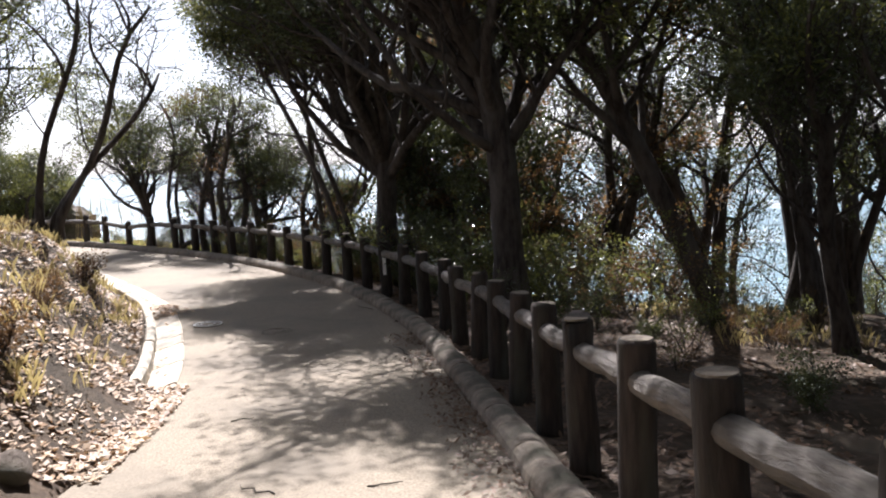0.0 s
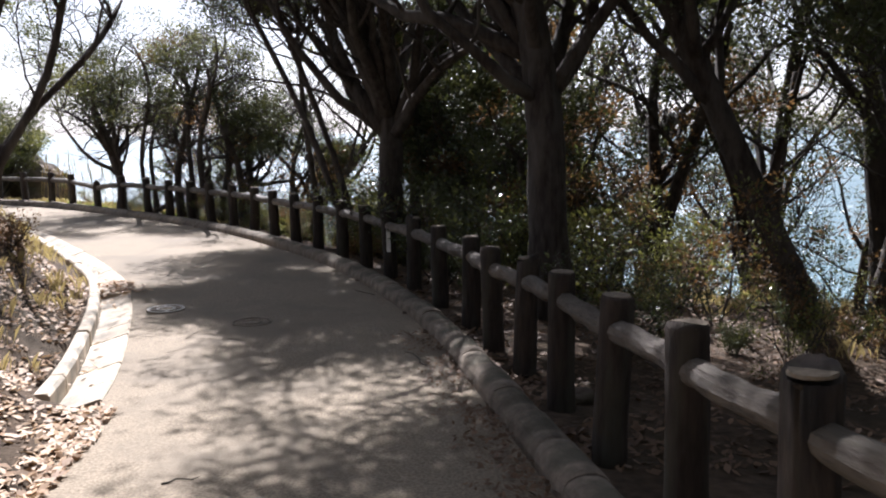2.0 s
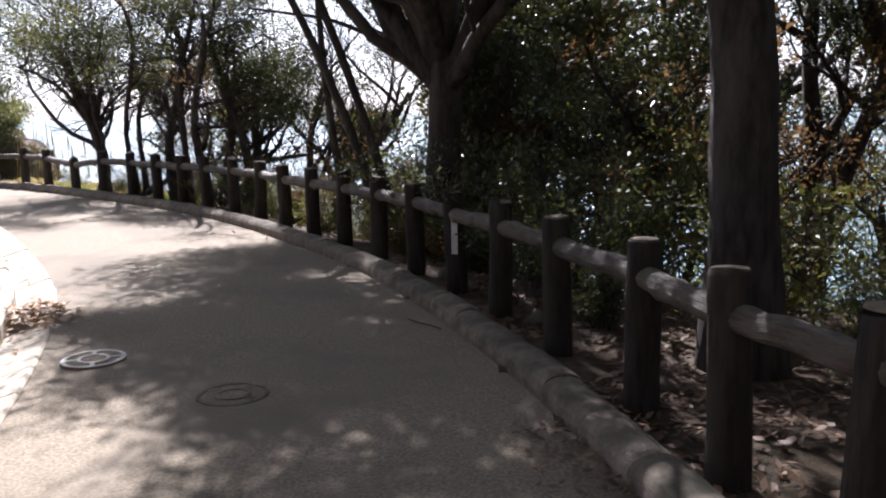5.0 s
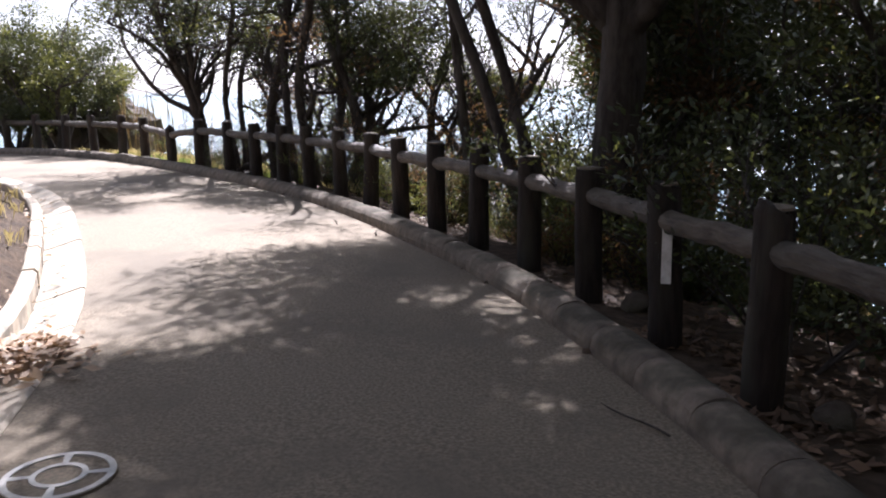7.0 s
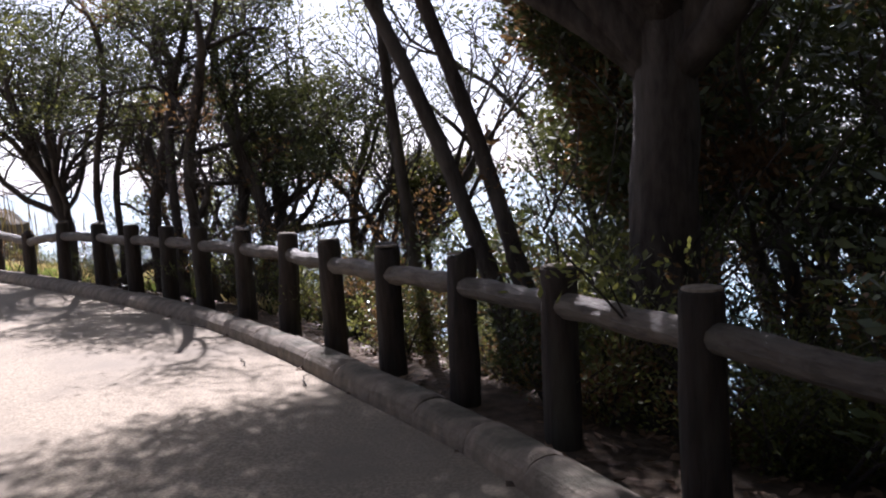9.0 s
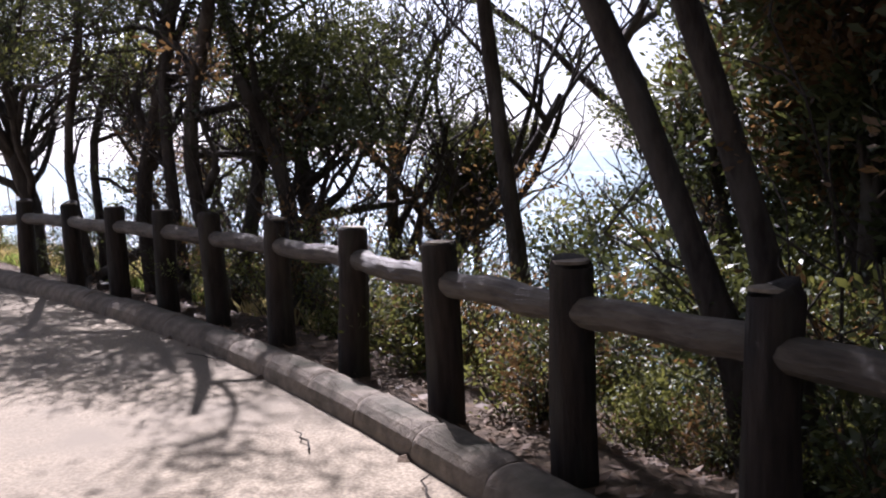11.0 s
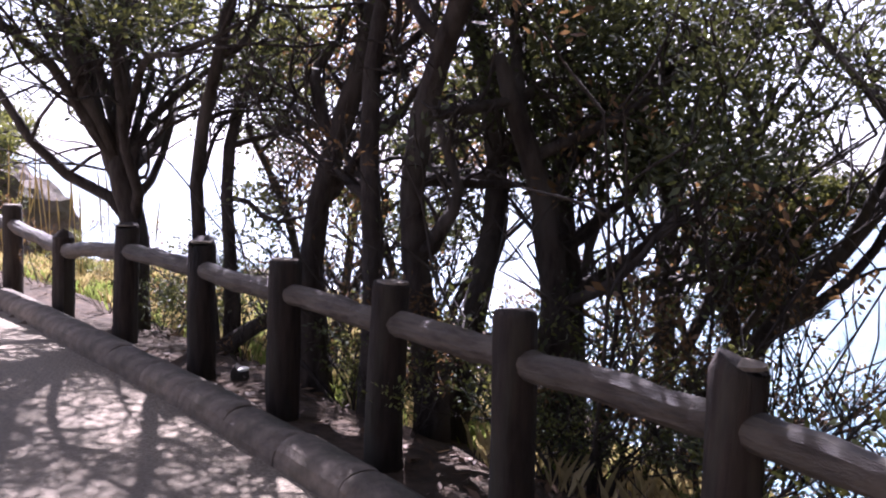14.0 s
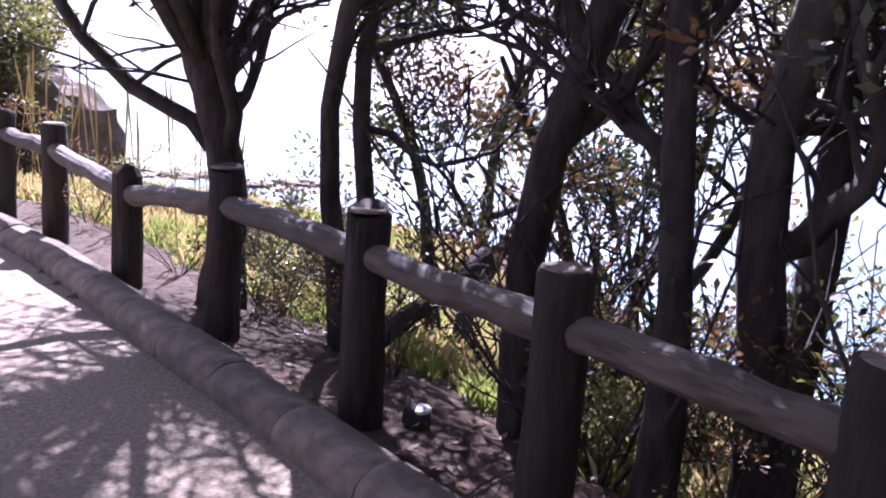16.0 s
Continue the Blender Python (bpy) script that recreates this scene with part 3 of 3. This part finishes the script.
# the bend's far side and the bank
for k, (x, y) in enumerate([(-15.2, 30.4), (-16.9, 31.2), (-18.8, 31.8), (-16.0, 32.4)]):
    tree((x, y), (0.2, -0.2), 2.0, 0.15, 14, 1.6, 1.0, 40, 0.09, 70 + k, "low rounded evergreen beyond the bend", 0.1, mats=[M_LEAF, M_LEAF, M_LEAF_LIGHT], stems=3, group="bend thicket")
tree((-7.3, 15.4), (1.7, 0.2), 3.6, 0.125, 12, 2.2, 0.35, 34, 0.065, 23, "slim tree leaning out over the lane from the bank", 0.4, mats=GREEN, stems=3, splay=0.8, up=(0.8, 1.8), bend=1.8, wig=0.18)
for k, (x, y) in enumerate([(-9.3, 16.2), (-10.6, 18.4), (-8.6, 12.6), (-9.6, 9.4)]):
    tree((x, y), (0.3, 0.2), 3.2, 0.13, 10, 2.2, 0.6, 34, 0.08, 80 + k, "leafy evergreen on top of the bank", 0.25, mats=GREEN, stems=2, group="bank trees")


# ---- shrubs ----
def shrub(place, h, seed, label, mats, group, stems=6, per=26, leaf=0.065, narrow=0.22, bare=0.15):
    rng, nr = random.Random(seed), np.random.RandomState(seed)
    root = thing("shrub", place, label, "shrub", group)
    tips = []
    for s in range(stems):
        V, F = [], []
        a = rng.uniform(0, 6.28)
        lp, d = path_from(rng, (0.06 * math.cos(a), 0.06 * math.sin(a), -0.1), (0.6 * math.cos(a), 0.6 * math.sin(a), 1.1), h * rng.uniform(0.6, 1.1), 6, 0.16, 0.02)
        tube(V, F, lp, [0.013 * (1 - 0.6 * i / 6) for i in range(7)], 5, False)
        for b in range(6):
            a2 = rng.uniform(0, 6.28)
            tp, _ = path_from(rng, lp[1 + b], d * 0.6 + np.array([math.cos(a2), math.sin(a2), 0.5]), h * 0.28 * rng.uniform(0.6, 1.2), 3, 0.2, 0.05)
            tube(V, F, tp, [0.007, 0.006, 0.005, 0.003], 4, False)
            if rng.random() > bare:
                tips += [tp[3], tp[2]]
        child("stem", mesh_from("stem", V, F, M_BARK, True), root)
    add_crown(root, nr, np.array(tips), mats, per, 0.09, leaf, narrow)
    return root


rng3 = random.Random(17)
kinds = [shrub((70 + 3 * k, -24, 0), 1.0 + 0.25 * k, 90 + k, ("glossy green shrub on the slope behind the fence", "yellow-green leafy shrub behind the fence", "twiggy half-bare brown-green shrub")[k % 3], ([M_GLOSS, M_LEAF], [M_LEAF_LIGHT, M_LEAF], [M_LEAF_RUST, M_LEAF_LIGHT])[k % 3], "fence shrubs", 6, 34, bare=(0.1, 0.15, 0.45)[k % 3]) for k in range(6)]
used = set()


def put_copy(sources, k, m, s):
    src = sources[k % len(sources)]
    if src.name not in used:
        used.add(src.name)
        src.matrix_basis = m @ Matrix.Diagonal((s, s, s, 1))
    else:
        keep = src.scale.copy()
        src.scale = (s, s, s)
        copy_thing(src, m)
        src.scale = keep


k = 0
for i in range(0, len(FENCE) - 7):
    (x0, y0), (x1, y1) = FENCE[i], FENCE[i + 1]
    d = Vector((x1 - x0, y1 - y0, 0)).normalized()
    out = Vector((d.y, -d.x, 0))
    for row in range(3 if y0 < 17 else 2):
        far = 0.6 + row * 1.2 + rng3.uniform(0, 0.8)
        if rng3.random() < (0.93 if y0 < 11 else 0.15 if y0 < 17 else 0.35):
            continue
        p = Vector((x0, y0, 0)) + d * rng3.uniform(0, 1.1) + out * far
        put_copy(kinds, k, pose(p.x, p.y, ground_z(p.x, p.y), 0, 0, rng3.uniform(0, 360)), (rng3.uniform(0.55, 1.0) + 0.12 * row) * (1.0 if y0 < 17 else 0.75))
        k += 1

# bare twiggy thicket on the sea slope
twiggy = [shrub((90 + 3 * k, -24, 0), 2.0 + 0.3 * k, 120 + k, "twiggy half-bare thicket shrub on the sea slope", [M_LEAF, M_LEAF_LIGHT, M_LEAF_RUST], "sea slope thicket", 7, 26, 0.06, bare=0.75) for k in range(3)]
k = 0
for i in range(17, 31):
    (x0, y0), (x1, y1) = FENCE[i], FENCE[i + 1]
    d = Vector((x1 - x0, y1 - y0, 0)).normalized()
    out = Vector((d.y, -d.x, 0))
    for row in range(2):
        if rng3.random() < 0.3:
            continue
        p = Vector((x0, y0, 0)) + d * rng3.uniform(0, 1.1) + out * (1.0 + 1.4 * row + rng3.uniform(0, 0.8))
        put_copy(twiggy, k, pose(p.x, p.y, ground_z(p.x, p.y), 0, 0, rng3.uniform(0, 360)), rng3.uniform(0.6, 1.0))
        k += 1
for k, (i, o) in enumerate([(20, 0.7), (21, 1.0), (22, 0.8), (23, 1.1), (24, 0.7), (25, 0.9), (26, 0.6), (27, 0.9), (28, 0.6), (29, 0.7), (30, 0.6), (21, 1.8), (23, 1.9), (20, 1.6)]):
    (x0, y0), (x1, y1) = FENCE[i], FENCE[i + 1]
    d = Vector((x1 - x0, y1 - y0, 0)).normalized()
    p = Vector((x0, y0, 0)) + d * 0.55 + Vector((d.y, -d.x, 0)) * o
    put_copy(kinds if k % 2 else twiggy, k, pose(p.x, p.y, ground_z(p.x, p.y), 0, 0, 50 * k), 0.5 if k % 2 else 0.36)
for k, (x, y) in enumerate([(-3.2, 23.4), (-2.6, 24.4), (-4.3, 23.2), (-5.0, 23.1), (-5.6, 24.7), (-6.3, 25.0), (-3.9, 26.8), (-2.0, 25.8), (-4.8, 25.6), (-7.0, 25.6), (-5.3, 26.4), (-3.4, 25.1), (-6.6, 24.0)]):
    put_copy(twiggy, k, pose(x, y, ground_z(x, y), 0, 0, 83 * k), 0.85 + 0.12 * (k % 4))
# low yellow-green growth close behind the rail
low = [shrub((110 + 3 * k, -24, 0), 0.85, 150 + k, "low yellow-green shrub with brown twigs behind the rail", ([M_LEAF_LIGHT, M_LEAF_LIGHT, M_LEAF_RUST], [M_LEAF_LIGHT, M_LEAF, M_LEAF_RUST])[k], "rail shrubs", 10, 40, 0.05, 0.2, 0.15) for k in range(2)]
for k in range(16):
    i = 18 + k * 5 // 16
    (x0, y0), (x1, y1) = FENCE[i], FENCE[i + 1]
    d = Vector((x1 - x0, y1 - y0, 0)).normalized()
    p = Vector((x0, y0, 0)) + d * rng3.uniform(0, 1.1) + Vector((d.y, -d.x, 0)) * (0.5 + 1.3 * rng3.random())
    put_copy(low, k, pose(p.x, p.y, ground_z(p.x, p.y), 0, 0, rng3.uniform(0, 360)), rng3.uniform(0.45, 0.9))
for k, (x, y, z) in enumerate([(-1.3, 19.9, 1.2), (-1.9, 20.7, 1.1), (-0.8, 19.2, 1.2), (-2.3, 21.4, 1.0), (-0.9, 20.8, 1.3), (-1.6, 21.8, 1.3)]):
    put_copy([kinds[0], kinds[3], kinds[1]], k, pose(x, y, ground_z(x, y), 0, 0, 61 * k), z)
# dead ferns on the bank
ferns = [shrub((100 + 3 * k, -24, 0), 0.55, 130 + k, "dead reddish-brown fern clump among fallen leaves", [M_LEAF_RUST], "dead ferns", 7, 22, 0.06, 0.16, 0.1) for k in range(2)]
for k, (s, y) in enumerate([(0.9, 4.6), (1.6, 5.6), (1.0, 6.6), (2.0, 7.4), (1.2, 8.2), (2.2, 9.0), (1.5, 10.2), (2.6, 11.0), (1.4, 12.3), (2.4, 13.2), (3.2, 8.0), (3.4, 10.0)]):
    x = float(np.interp(y, EL[:, 1], EL[:, 0])) - s
    put_copy(ferns, k, pose(x, y, ground_z(x, y), 0, 0, 77 * k), 0.4 + 0.15 * (k % 3))

# undergrowth between the trees of the slope
for k in range(34):
    s, y = rng3.uniform(2.4, 9), rng3.uniform(5, 17)
    x = float(np.interp(y, ER[:, 1], ER[:, 0])) + s
    put_copy([kinds[0], kinds[2], kinds[5]], k, pose(x, y, ground_z(x, y), 0, 0, rng3.uniform(0, 360)), rng3.uniform(0.3, 0.62))

# a wood of repeats on the seaward slope, some unseen to block sky light
wood = [tree((60 + 6 * k, -20), (0.5 * (k - 2), 0.4), 3.8 + 0.4 * k, 0.16 + 0.015 * k, 9, 2.8, 0.65, 26, 0.09, 40 + k, "dark evergreen tree of the seaward wood and its unseen sky screen", 0.45, mats=MIXED if k % 2 else GREEN, group="seaward wood", stems=1 + k % 3) for k in range(5)]
rng2 = random.Random(3)
spots = []
for tries in range(6000):
    x, y = rng2.uniform(-16, 26), rng2.uniform(-7, 40)
    sr, yr = side(ER, x, y)
    if sr < 3.2 or sr > 20 or (y < 9 and sr < 6) or (y > 14 and x < -1.0 + 0.55 * (y - 14)) or (sr < 5.5 and y < 16):
        continue
    if any((x - a) ** 2 + (y - b) ** 2 < 5.0 for a, b in spots):
        continue
    spots.append((x, y))
    if len(spots) > 52:
        break
# trees behind and to the left, mostly unseen, closing off the sky light
back = []
for tries in range(3000):
    x, y = rng2.uniform(-22, 9), rng2.uniform(-13, 13)
    sr, yr = side(ER, x, y)
    sl, yl = side(EL, x, y)
    if (y > -2 and sl > -4.2) or (sl > -1.6 and sr < 1.6) or any((x - a) ** 2 + (y - b) ** 2 < 6.5 for a, b in back):
        continue
    back.append((x, y))
    if len(back) > 26:
        break
# first seven extra spots: unseen trees that cut sky light on the fence
spots += back + [(3.0, -2.5), (4.8, 2.4), (5.9, 7.2), (3.2, -6.0), (6.8, 4.4), (6.4, -1.0), (5.2, -4.4), (6.4, 10.2), (8.4, 12.4), (7.6, 8.6), (9.4, 16.2), (5.2, 17.6), (8.4, 19.4), (10.6, 13.8)]
# first eight: unseen trees behind the start, added so crowns block the sky
closing = [(-4.6, -2.4), (-4.2, -6.2), (2.5, -4.6), (2.6, -8.4), (-4.4, -10.2), (2.7, -0.9), (-4.9, -4.4), (2.8, -11.5), (0.4, 25.4), (1.8, 27.2), (-0.1, 24.4), (2.6, 25.0)]
for k, (x, y) in enumerate(spots):
    put_copy(wood, k, pose(x, y, ground_z(x, y) - 0.05, rng2.uniform(-6, 6), rng2.uniform(-6, 6), rng2.uniform(0, 360)), rng2.uniform(0.8, 1.2))
for k, (x, y) in enumerate(closing):
    put_copy(wood, k, pose(x, y, ground_z(x, y) - 0.05, 0, 0, rng2.uniform(0, 360)), 1.5)


# ---- litter and grass ----
def flat_leaves(nr, pts, size, lift=0.008):
    """Fallen leaves lying at all angles on the points."""
    k = len(pts)
    a = nr.uniform(0, 6.28, k)
    d = np.stack([np.cos(a), np.sin(a), nr.normal(0, 0.28, k)], 1)
    s = np.stack([-np.sin(a), np.cos(a), nr.normal(0, 0.35, k)], 1)
    ln = (size * nr.uniform(0.6, 1.3, k))[:, None]
    w = ln * nr.uniform(0.16, 0.28, k)[:, None]
    p = pts + np.array([0, 0, lift]) + np.stack([0 * a, 0 * a, nr.uniform(0, 0.02, k)], 1)
    return np.stack([p - d * ln / 2, p + s * w, p + d * ln / 2, p - s * w], axis=1)


def scatter(seed, count, curve, lo, hi, y0, y1, sign, fall=1.0):
    """Points beside a curve: lo to hi metres off it, thinning outwards."""
    rng = random.Random(seed)
    c = curve[(curve[:, 1] > y0) & (curve[:, 1] < y1)]
    out = []
    while len(out) < count:
        i = rng.randrange(1, len(c))
        u = rng.random()
        q = c[i - 1] * (1 - u) + c[i] * u
        t = c[i] - c[i - 1]
        t = t / np.linalg.norm(t)
        o = lo + (hi - lo) * rng.random() ** fall
        x, y = q[0] + sign * t[1] * o, q[1] - sign * t[0] * o
        if noise.noise(Vector((x * 1.1, y * 1.1, seed))) < -0.25:
            continue
        sr, yr = side(ER, x, y)
        sl, yl = side(EL, x, y)
        z = road_z(y) + 0.012 if sr < 0 and sl > 0 else ground_z(x, y)
        if -0.5 < sl < 0 and yl > 8.7:
            z = road_z(yl) - 0.03
        out.append((x, y, z))
    return np.array(out)


def litter(label, seed, mat, size, pts):
    ob = new("dry_leaves", quads_mesh("dry_leaves", flat_leaves(np.random.RandomState(seed), pts, size), mat))
    tagged(ob, label, "leaf litter", kind="stuff")


litter("pale dry fallen leaves covering the bank", 1, M_DRY, 0.08, np.concatenate([scatter(1, 7000, EL, -0.15, 3.0, 2.5, 8.7, -1, 1.3), scatter(7, 4500, EL, 0.55, 3.2, 8.7, 14.5, -1, 1.2)]))
litter("dry leaves caught along the gutter", 2, M_DRY, 0.07, scatter(2, 260, EL, 0.15, 0.55, 9, 22, -1))
# right-hand litter: the shade under the trees is put into its colour
litter("brown leaves lying along the kerb, darkened for shade", 3, M_DRY_SHADE, 0.05, scatter(3, 1700, ER, -0.45, 0.0, 1.0, 11, 1, 0.5))
litter("brown leaf litter under the fence and trees, darkened for shade", 4, M_DRY_SHADE, 0.085, np.concatenate([scatter(4, 13000, ER, 0.2, 6.5, -1, 15, 1, 1.4), scatter(8, 2200, ER, 0.3, 3.0, 15, 25, 1)]))
pile = np.random.RandomState(6)
pp = pile.normal(0, 1, (420, 2)) * np.array([0.22, 0.16])
litter("heap of dry leaves and stalks blocking the gutter", 6, M_DRY, 0.10, np.array([(-4.72 + a * 0.9 + b * 0.4, 13.75 + b - a * 0.5, road_z(13.7) + 0.01 + 0.06 * max(0, 1 - (a * a + b * b) * 9)) for a, b in pp]))


def blades(label, seed, mat, pts, h, name="grass"):
    nr = np.random.RandomState(seed)
    p = np.repeat(pts, 9, axis=0) + nr.normal(0, 0.05, (len(pts) * 9, 3)) * np.array([1, 1, 0])
    k = len(p)
    a = nr.uniform(0, 6.28, k)
    bend = np.stack([np.cos(a), np.sin(a), np.zeros(k)], 1)
    side_v = np.stack([-np.sin(a), np.cos(a), np.zeros(k)], 1) * 0.003
    ln = (h * nr.uniform(0.5, 1.2, k))[:, None]
    up_v = np.array([0, 0, 1.0])
    mid = p + up_v * ln * 0.6 + bend * ln * 0.18
    tip = p + up_v * ln * 0.95 + bend * ln * 0.5
    ob = new(name, quads_mesh(name, np.stack([p - side_v - up_v * 0.03, p + side_v - up_v * 0.03, mid + side_v * 0.7, tip], 1), mat))
    tagged(ob, label, "grass", kind="stuff")


blades("straw-coloured dry grass on the bank", 11, M_STRAW, scatter(11, 260, EL, 0.6, 3.0, 6, 22, -1), 0.16)
blades("green and yellow grass below the fence", 12, M_GRASS, scatter(12, 4200, ER, 1.3, 7.0, 22, 31, 1), 0.16)
blades("dry yellow grass on the seaward slope", 13, M_STRAW, scatter(13, 3600, ER, 1.3, 9.0, 21, 31, 1), 0.22)
blades("thin dry grass among the trees", 14, M_STRAW, scatter(14, 200, ER, 4.0, 8.0, 10, 18, 1), 0.2)


# ---- small things ----
def fallen_log(a, c, r, label):
    rng = random.Random(4)
    a, c = Vector(a), Vector(c)
    V, F = [], []
    n = 6
    tube(V, F, [tuple((c - a) * (i / n) + Vector((0.015 * rng.uniform(-1, 1), 0.015 * rng.uniform(-1, 1), 0))) for i in range(n + 1)], [r * (1 - 0.25 * i / n) for i in range(n + 1)], 10, True, 0.08, rng)
    ob = new("fallen_log", mesh_from("fallen_log", V, F, M_BARK))
    ob.location = a
    tagged(ob, label, "log")


fallen_log((-7.95, 24.8, ground_z(-7.95, 24.8) - 0.05), (-7.25, 25.75, -0.45), 0.075, "broken dark log propped against the trees behind the fence")


def stick(x, y, turn, length, seed):
    rng = random.Random(seed)
    V, F = [], []
    tube(V, F, [(length * i / 5, 0.03 * rng.uniform(-1, 1), 0.004 + 0.004 * rng.random()) for i in range(6)], [0.006, 0.006, 0.005, 0.005, 0.004, 0.002], 5)
    ob = new("twig", mesh_from("twig", V, F, M_BARK))
    ob.matrix_basis = pose(x, y, road_z(y) + 0.018, 0, 0, turn)
    tagged(ob, "thin fallen twig lying on the lane", "twig", "fallen twigs")


for k, (x, y, t, l) in enumerate([(-1.1, 4.9, 150, 0.3), (-0.55, 5.0, 5, 0.22), (-0.3, 3.6, 160, 0.4), (-1.9, 7.0, 20, 0.2), (-0.5, 9.6, 110, 0.5), (-1.2, 13.0, 130, 0.45), (-4.2, 18.6, 120, 0.3), (-5.1, 20.4, 150, 0.4), (-3.6, 17.9, 100, 0.35)]):
    stick(x, y, t, l, 40 + k)


def boulder(x, y, r, seed, label):
    bm = bmesh.new()
    bmesh.ops.create_icosphere(bm, subdivisions=3, radius=r)
    for v in bm.verts:
        q = v.co * (2.2 / r * 0.5)
        v.co *= 1 + 0.35 * noise.noise(q + Vector((seed, 0, 0))) + 0.08 * noise.noise(q * 4)
        v.co.z *= 0.75
    me = bpy.data.meshes.new("rock")
    bm.to_mesh(me)
    bm.free()
    me.materials.append(M_ROCK)
    me.polygons.foreach_set("use_smooth", [True] * len(me.polygons))
    ob = new("rock", me)
    ob.location = (x, y, ground_z(x, y) + r * 0.3)
    tagged(ob, label, "rock", "loose rocks")


boulder(-2.85, 5.2, 0.16, 3, "brown weathered rock half buried beside the lane")
boulder(-2.95, 4.75, 0.2, 9, "dark weathered rock half buried beside the lane")
for k, (x, y) in enumerate([(0.35, 8.6), (-0.15, 11.6), (-0.75, 13.3), (-1.5, 15.3)]):
    boulder(x + 0.33, y + 0.1, 0.10, 20 + k, "small stone lying behind the kerb")


def reef_rock(x, y, rx, ry, h, seed):
    bm = bmesh.new()
    bmesh.ops.create_icosphere(bm, subdivisions=3, radius=1)
    for v in bm.verts:
        v.co *= 1 + 0.45 * noise.noise(v.co * 1.6 + Vector((seed, 0, 0))) + 0.15 * noise.noise(v.co * 5)
        v.co = Vector((v.co.x * rx, v.co.y * ry, v.co.z * h))
    me = bpy.data.meshes.new("reef_rock")
    bm.to_mesh(me)
    bm.free()
    me.materials.append(M_ROCK)
    ob = new("reef_rock", me)
    ob.location = (x, y, SEA_Z)
    tagged(ob, "low dark rocky reef awash in the surf", "rock", "shore reef")


for k in range(9):
    reef_rock(-104 + 6.5 * k + 2 * math.sin(3 * k), 196 + 5 * math.sin(2 * k), 5.5 + 2 * math.sin(k), 3.5, 0.9 + 0.5 * math.sin(2 * k + 1), k)


def outcrop(x, y, z, r, seed):
    bm = bmesh.new()
    bmesh.ops.create_icosphere(bm, subdivisions=4, radius=1)
    for v in bm.verts:
        q = v.co.copy()
        v.co *= 1 + 0.4 * noise.noise(q * 1.3 + Vector((seed, 0, 0))) + 0.16 * noise.noise(q * 4 + Vector((0, seed, 0))) + 0.06 * noise.noise(q * 11)
        v.co = Vector((v.co.x * r * 1.3, v.co.y * r, v.co.z * r * 1.1))
    me = bpy.data.meshes.new("rock_outcrop")
    bm.to_mesh(me)
    bm.free()
    me.materials.append(M_ROCK)
    ob = new("rock_outcrop", me)
    ob.location = (x, y, z)
    tagged(ob, "brown rock outcrop on the grassy slope past the bend", "rock")


outcrop(-15.9, 33.6, -0.9, 1.35, 4)


def reeds(x, y, seed, count, h):
    rng = random.Random(seed)
    root = thing("reed_clump", (x, y, ground_z(x, y)), "tall dry reed stalks with feathery heads", "reeds", "reed clumps")
    for s in range(count):
        V, F = [], []
        lp, d = path_from(rng, (rng.uniform(-0.3, 0.3), rng.uniform(-0.3, 0.3), -0.05), (rng.uniform(-0.12, 0.12), rng.uniform(-0.12, 0.12), 1), h * rng.uniform(0.7, 1.1), 6, 0.03, 0)
        tube(V, F, lp, [0.006, 0.006, 0.005, 0.005, 0.007, 0.012, 0.003], 5)
        child("stalk", mesh_from("stalk", V, F, M_STRAW), root)


for k, (x, y) in enumerate([(-11.6, 28.6), (-10.6, 27.9), (-12.7, 29.3), (-9.6, 27.2)]):
    reeds(x, y, 200 + k, 7, 1.7)


def stump(x, y, r, h):
    V, F = [], []
    rng = random.Random(2)
    tube(V, F, [(0, 0, -0.1), (0, 0, 0.05), (0.01, 0, h)], [r * 1.3, r * 1.05, r], 12, True, 0.08, rng)
    root = thing("stump", (x, y, ground_z(x, y)), "small pale sawn stump behind the fence", "stump")
    child("wood", mesh_from("wood", V, F, M_BARK), root)
    V, F = [], []
    tube(V, F, [(0.01, 0, h), (0.01, 0, h + 0.012)], [r * 0.95, r * 0.9], 12, True, 0.05, rng)
    child("cut_face", mesh_from("cut_face", V, F, M_WHITE), root, None, "pale sawn cut face")


stump(1.48, 8.65, 0.07, 0.2)
stump(-7.42, 24.0, 0.06, 0.06)
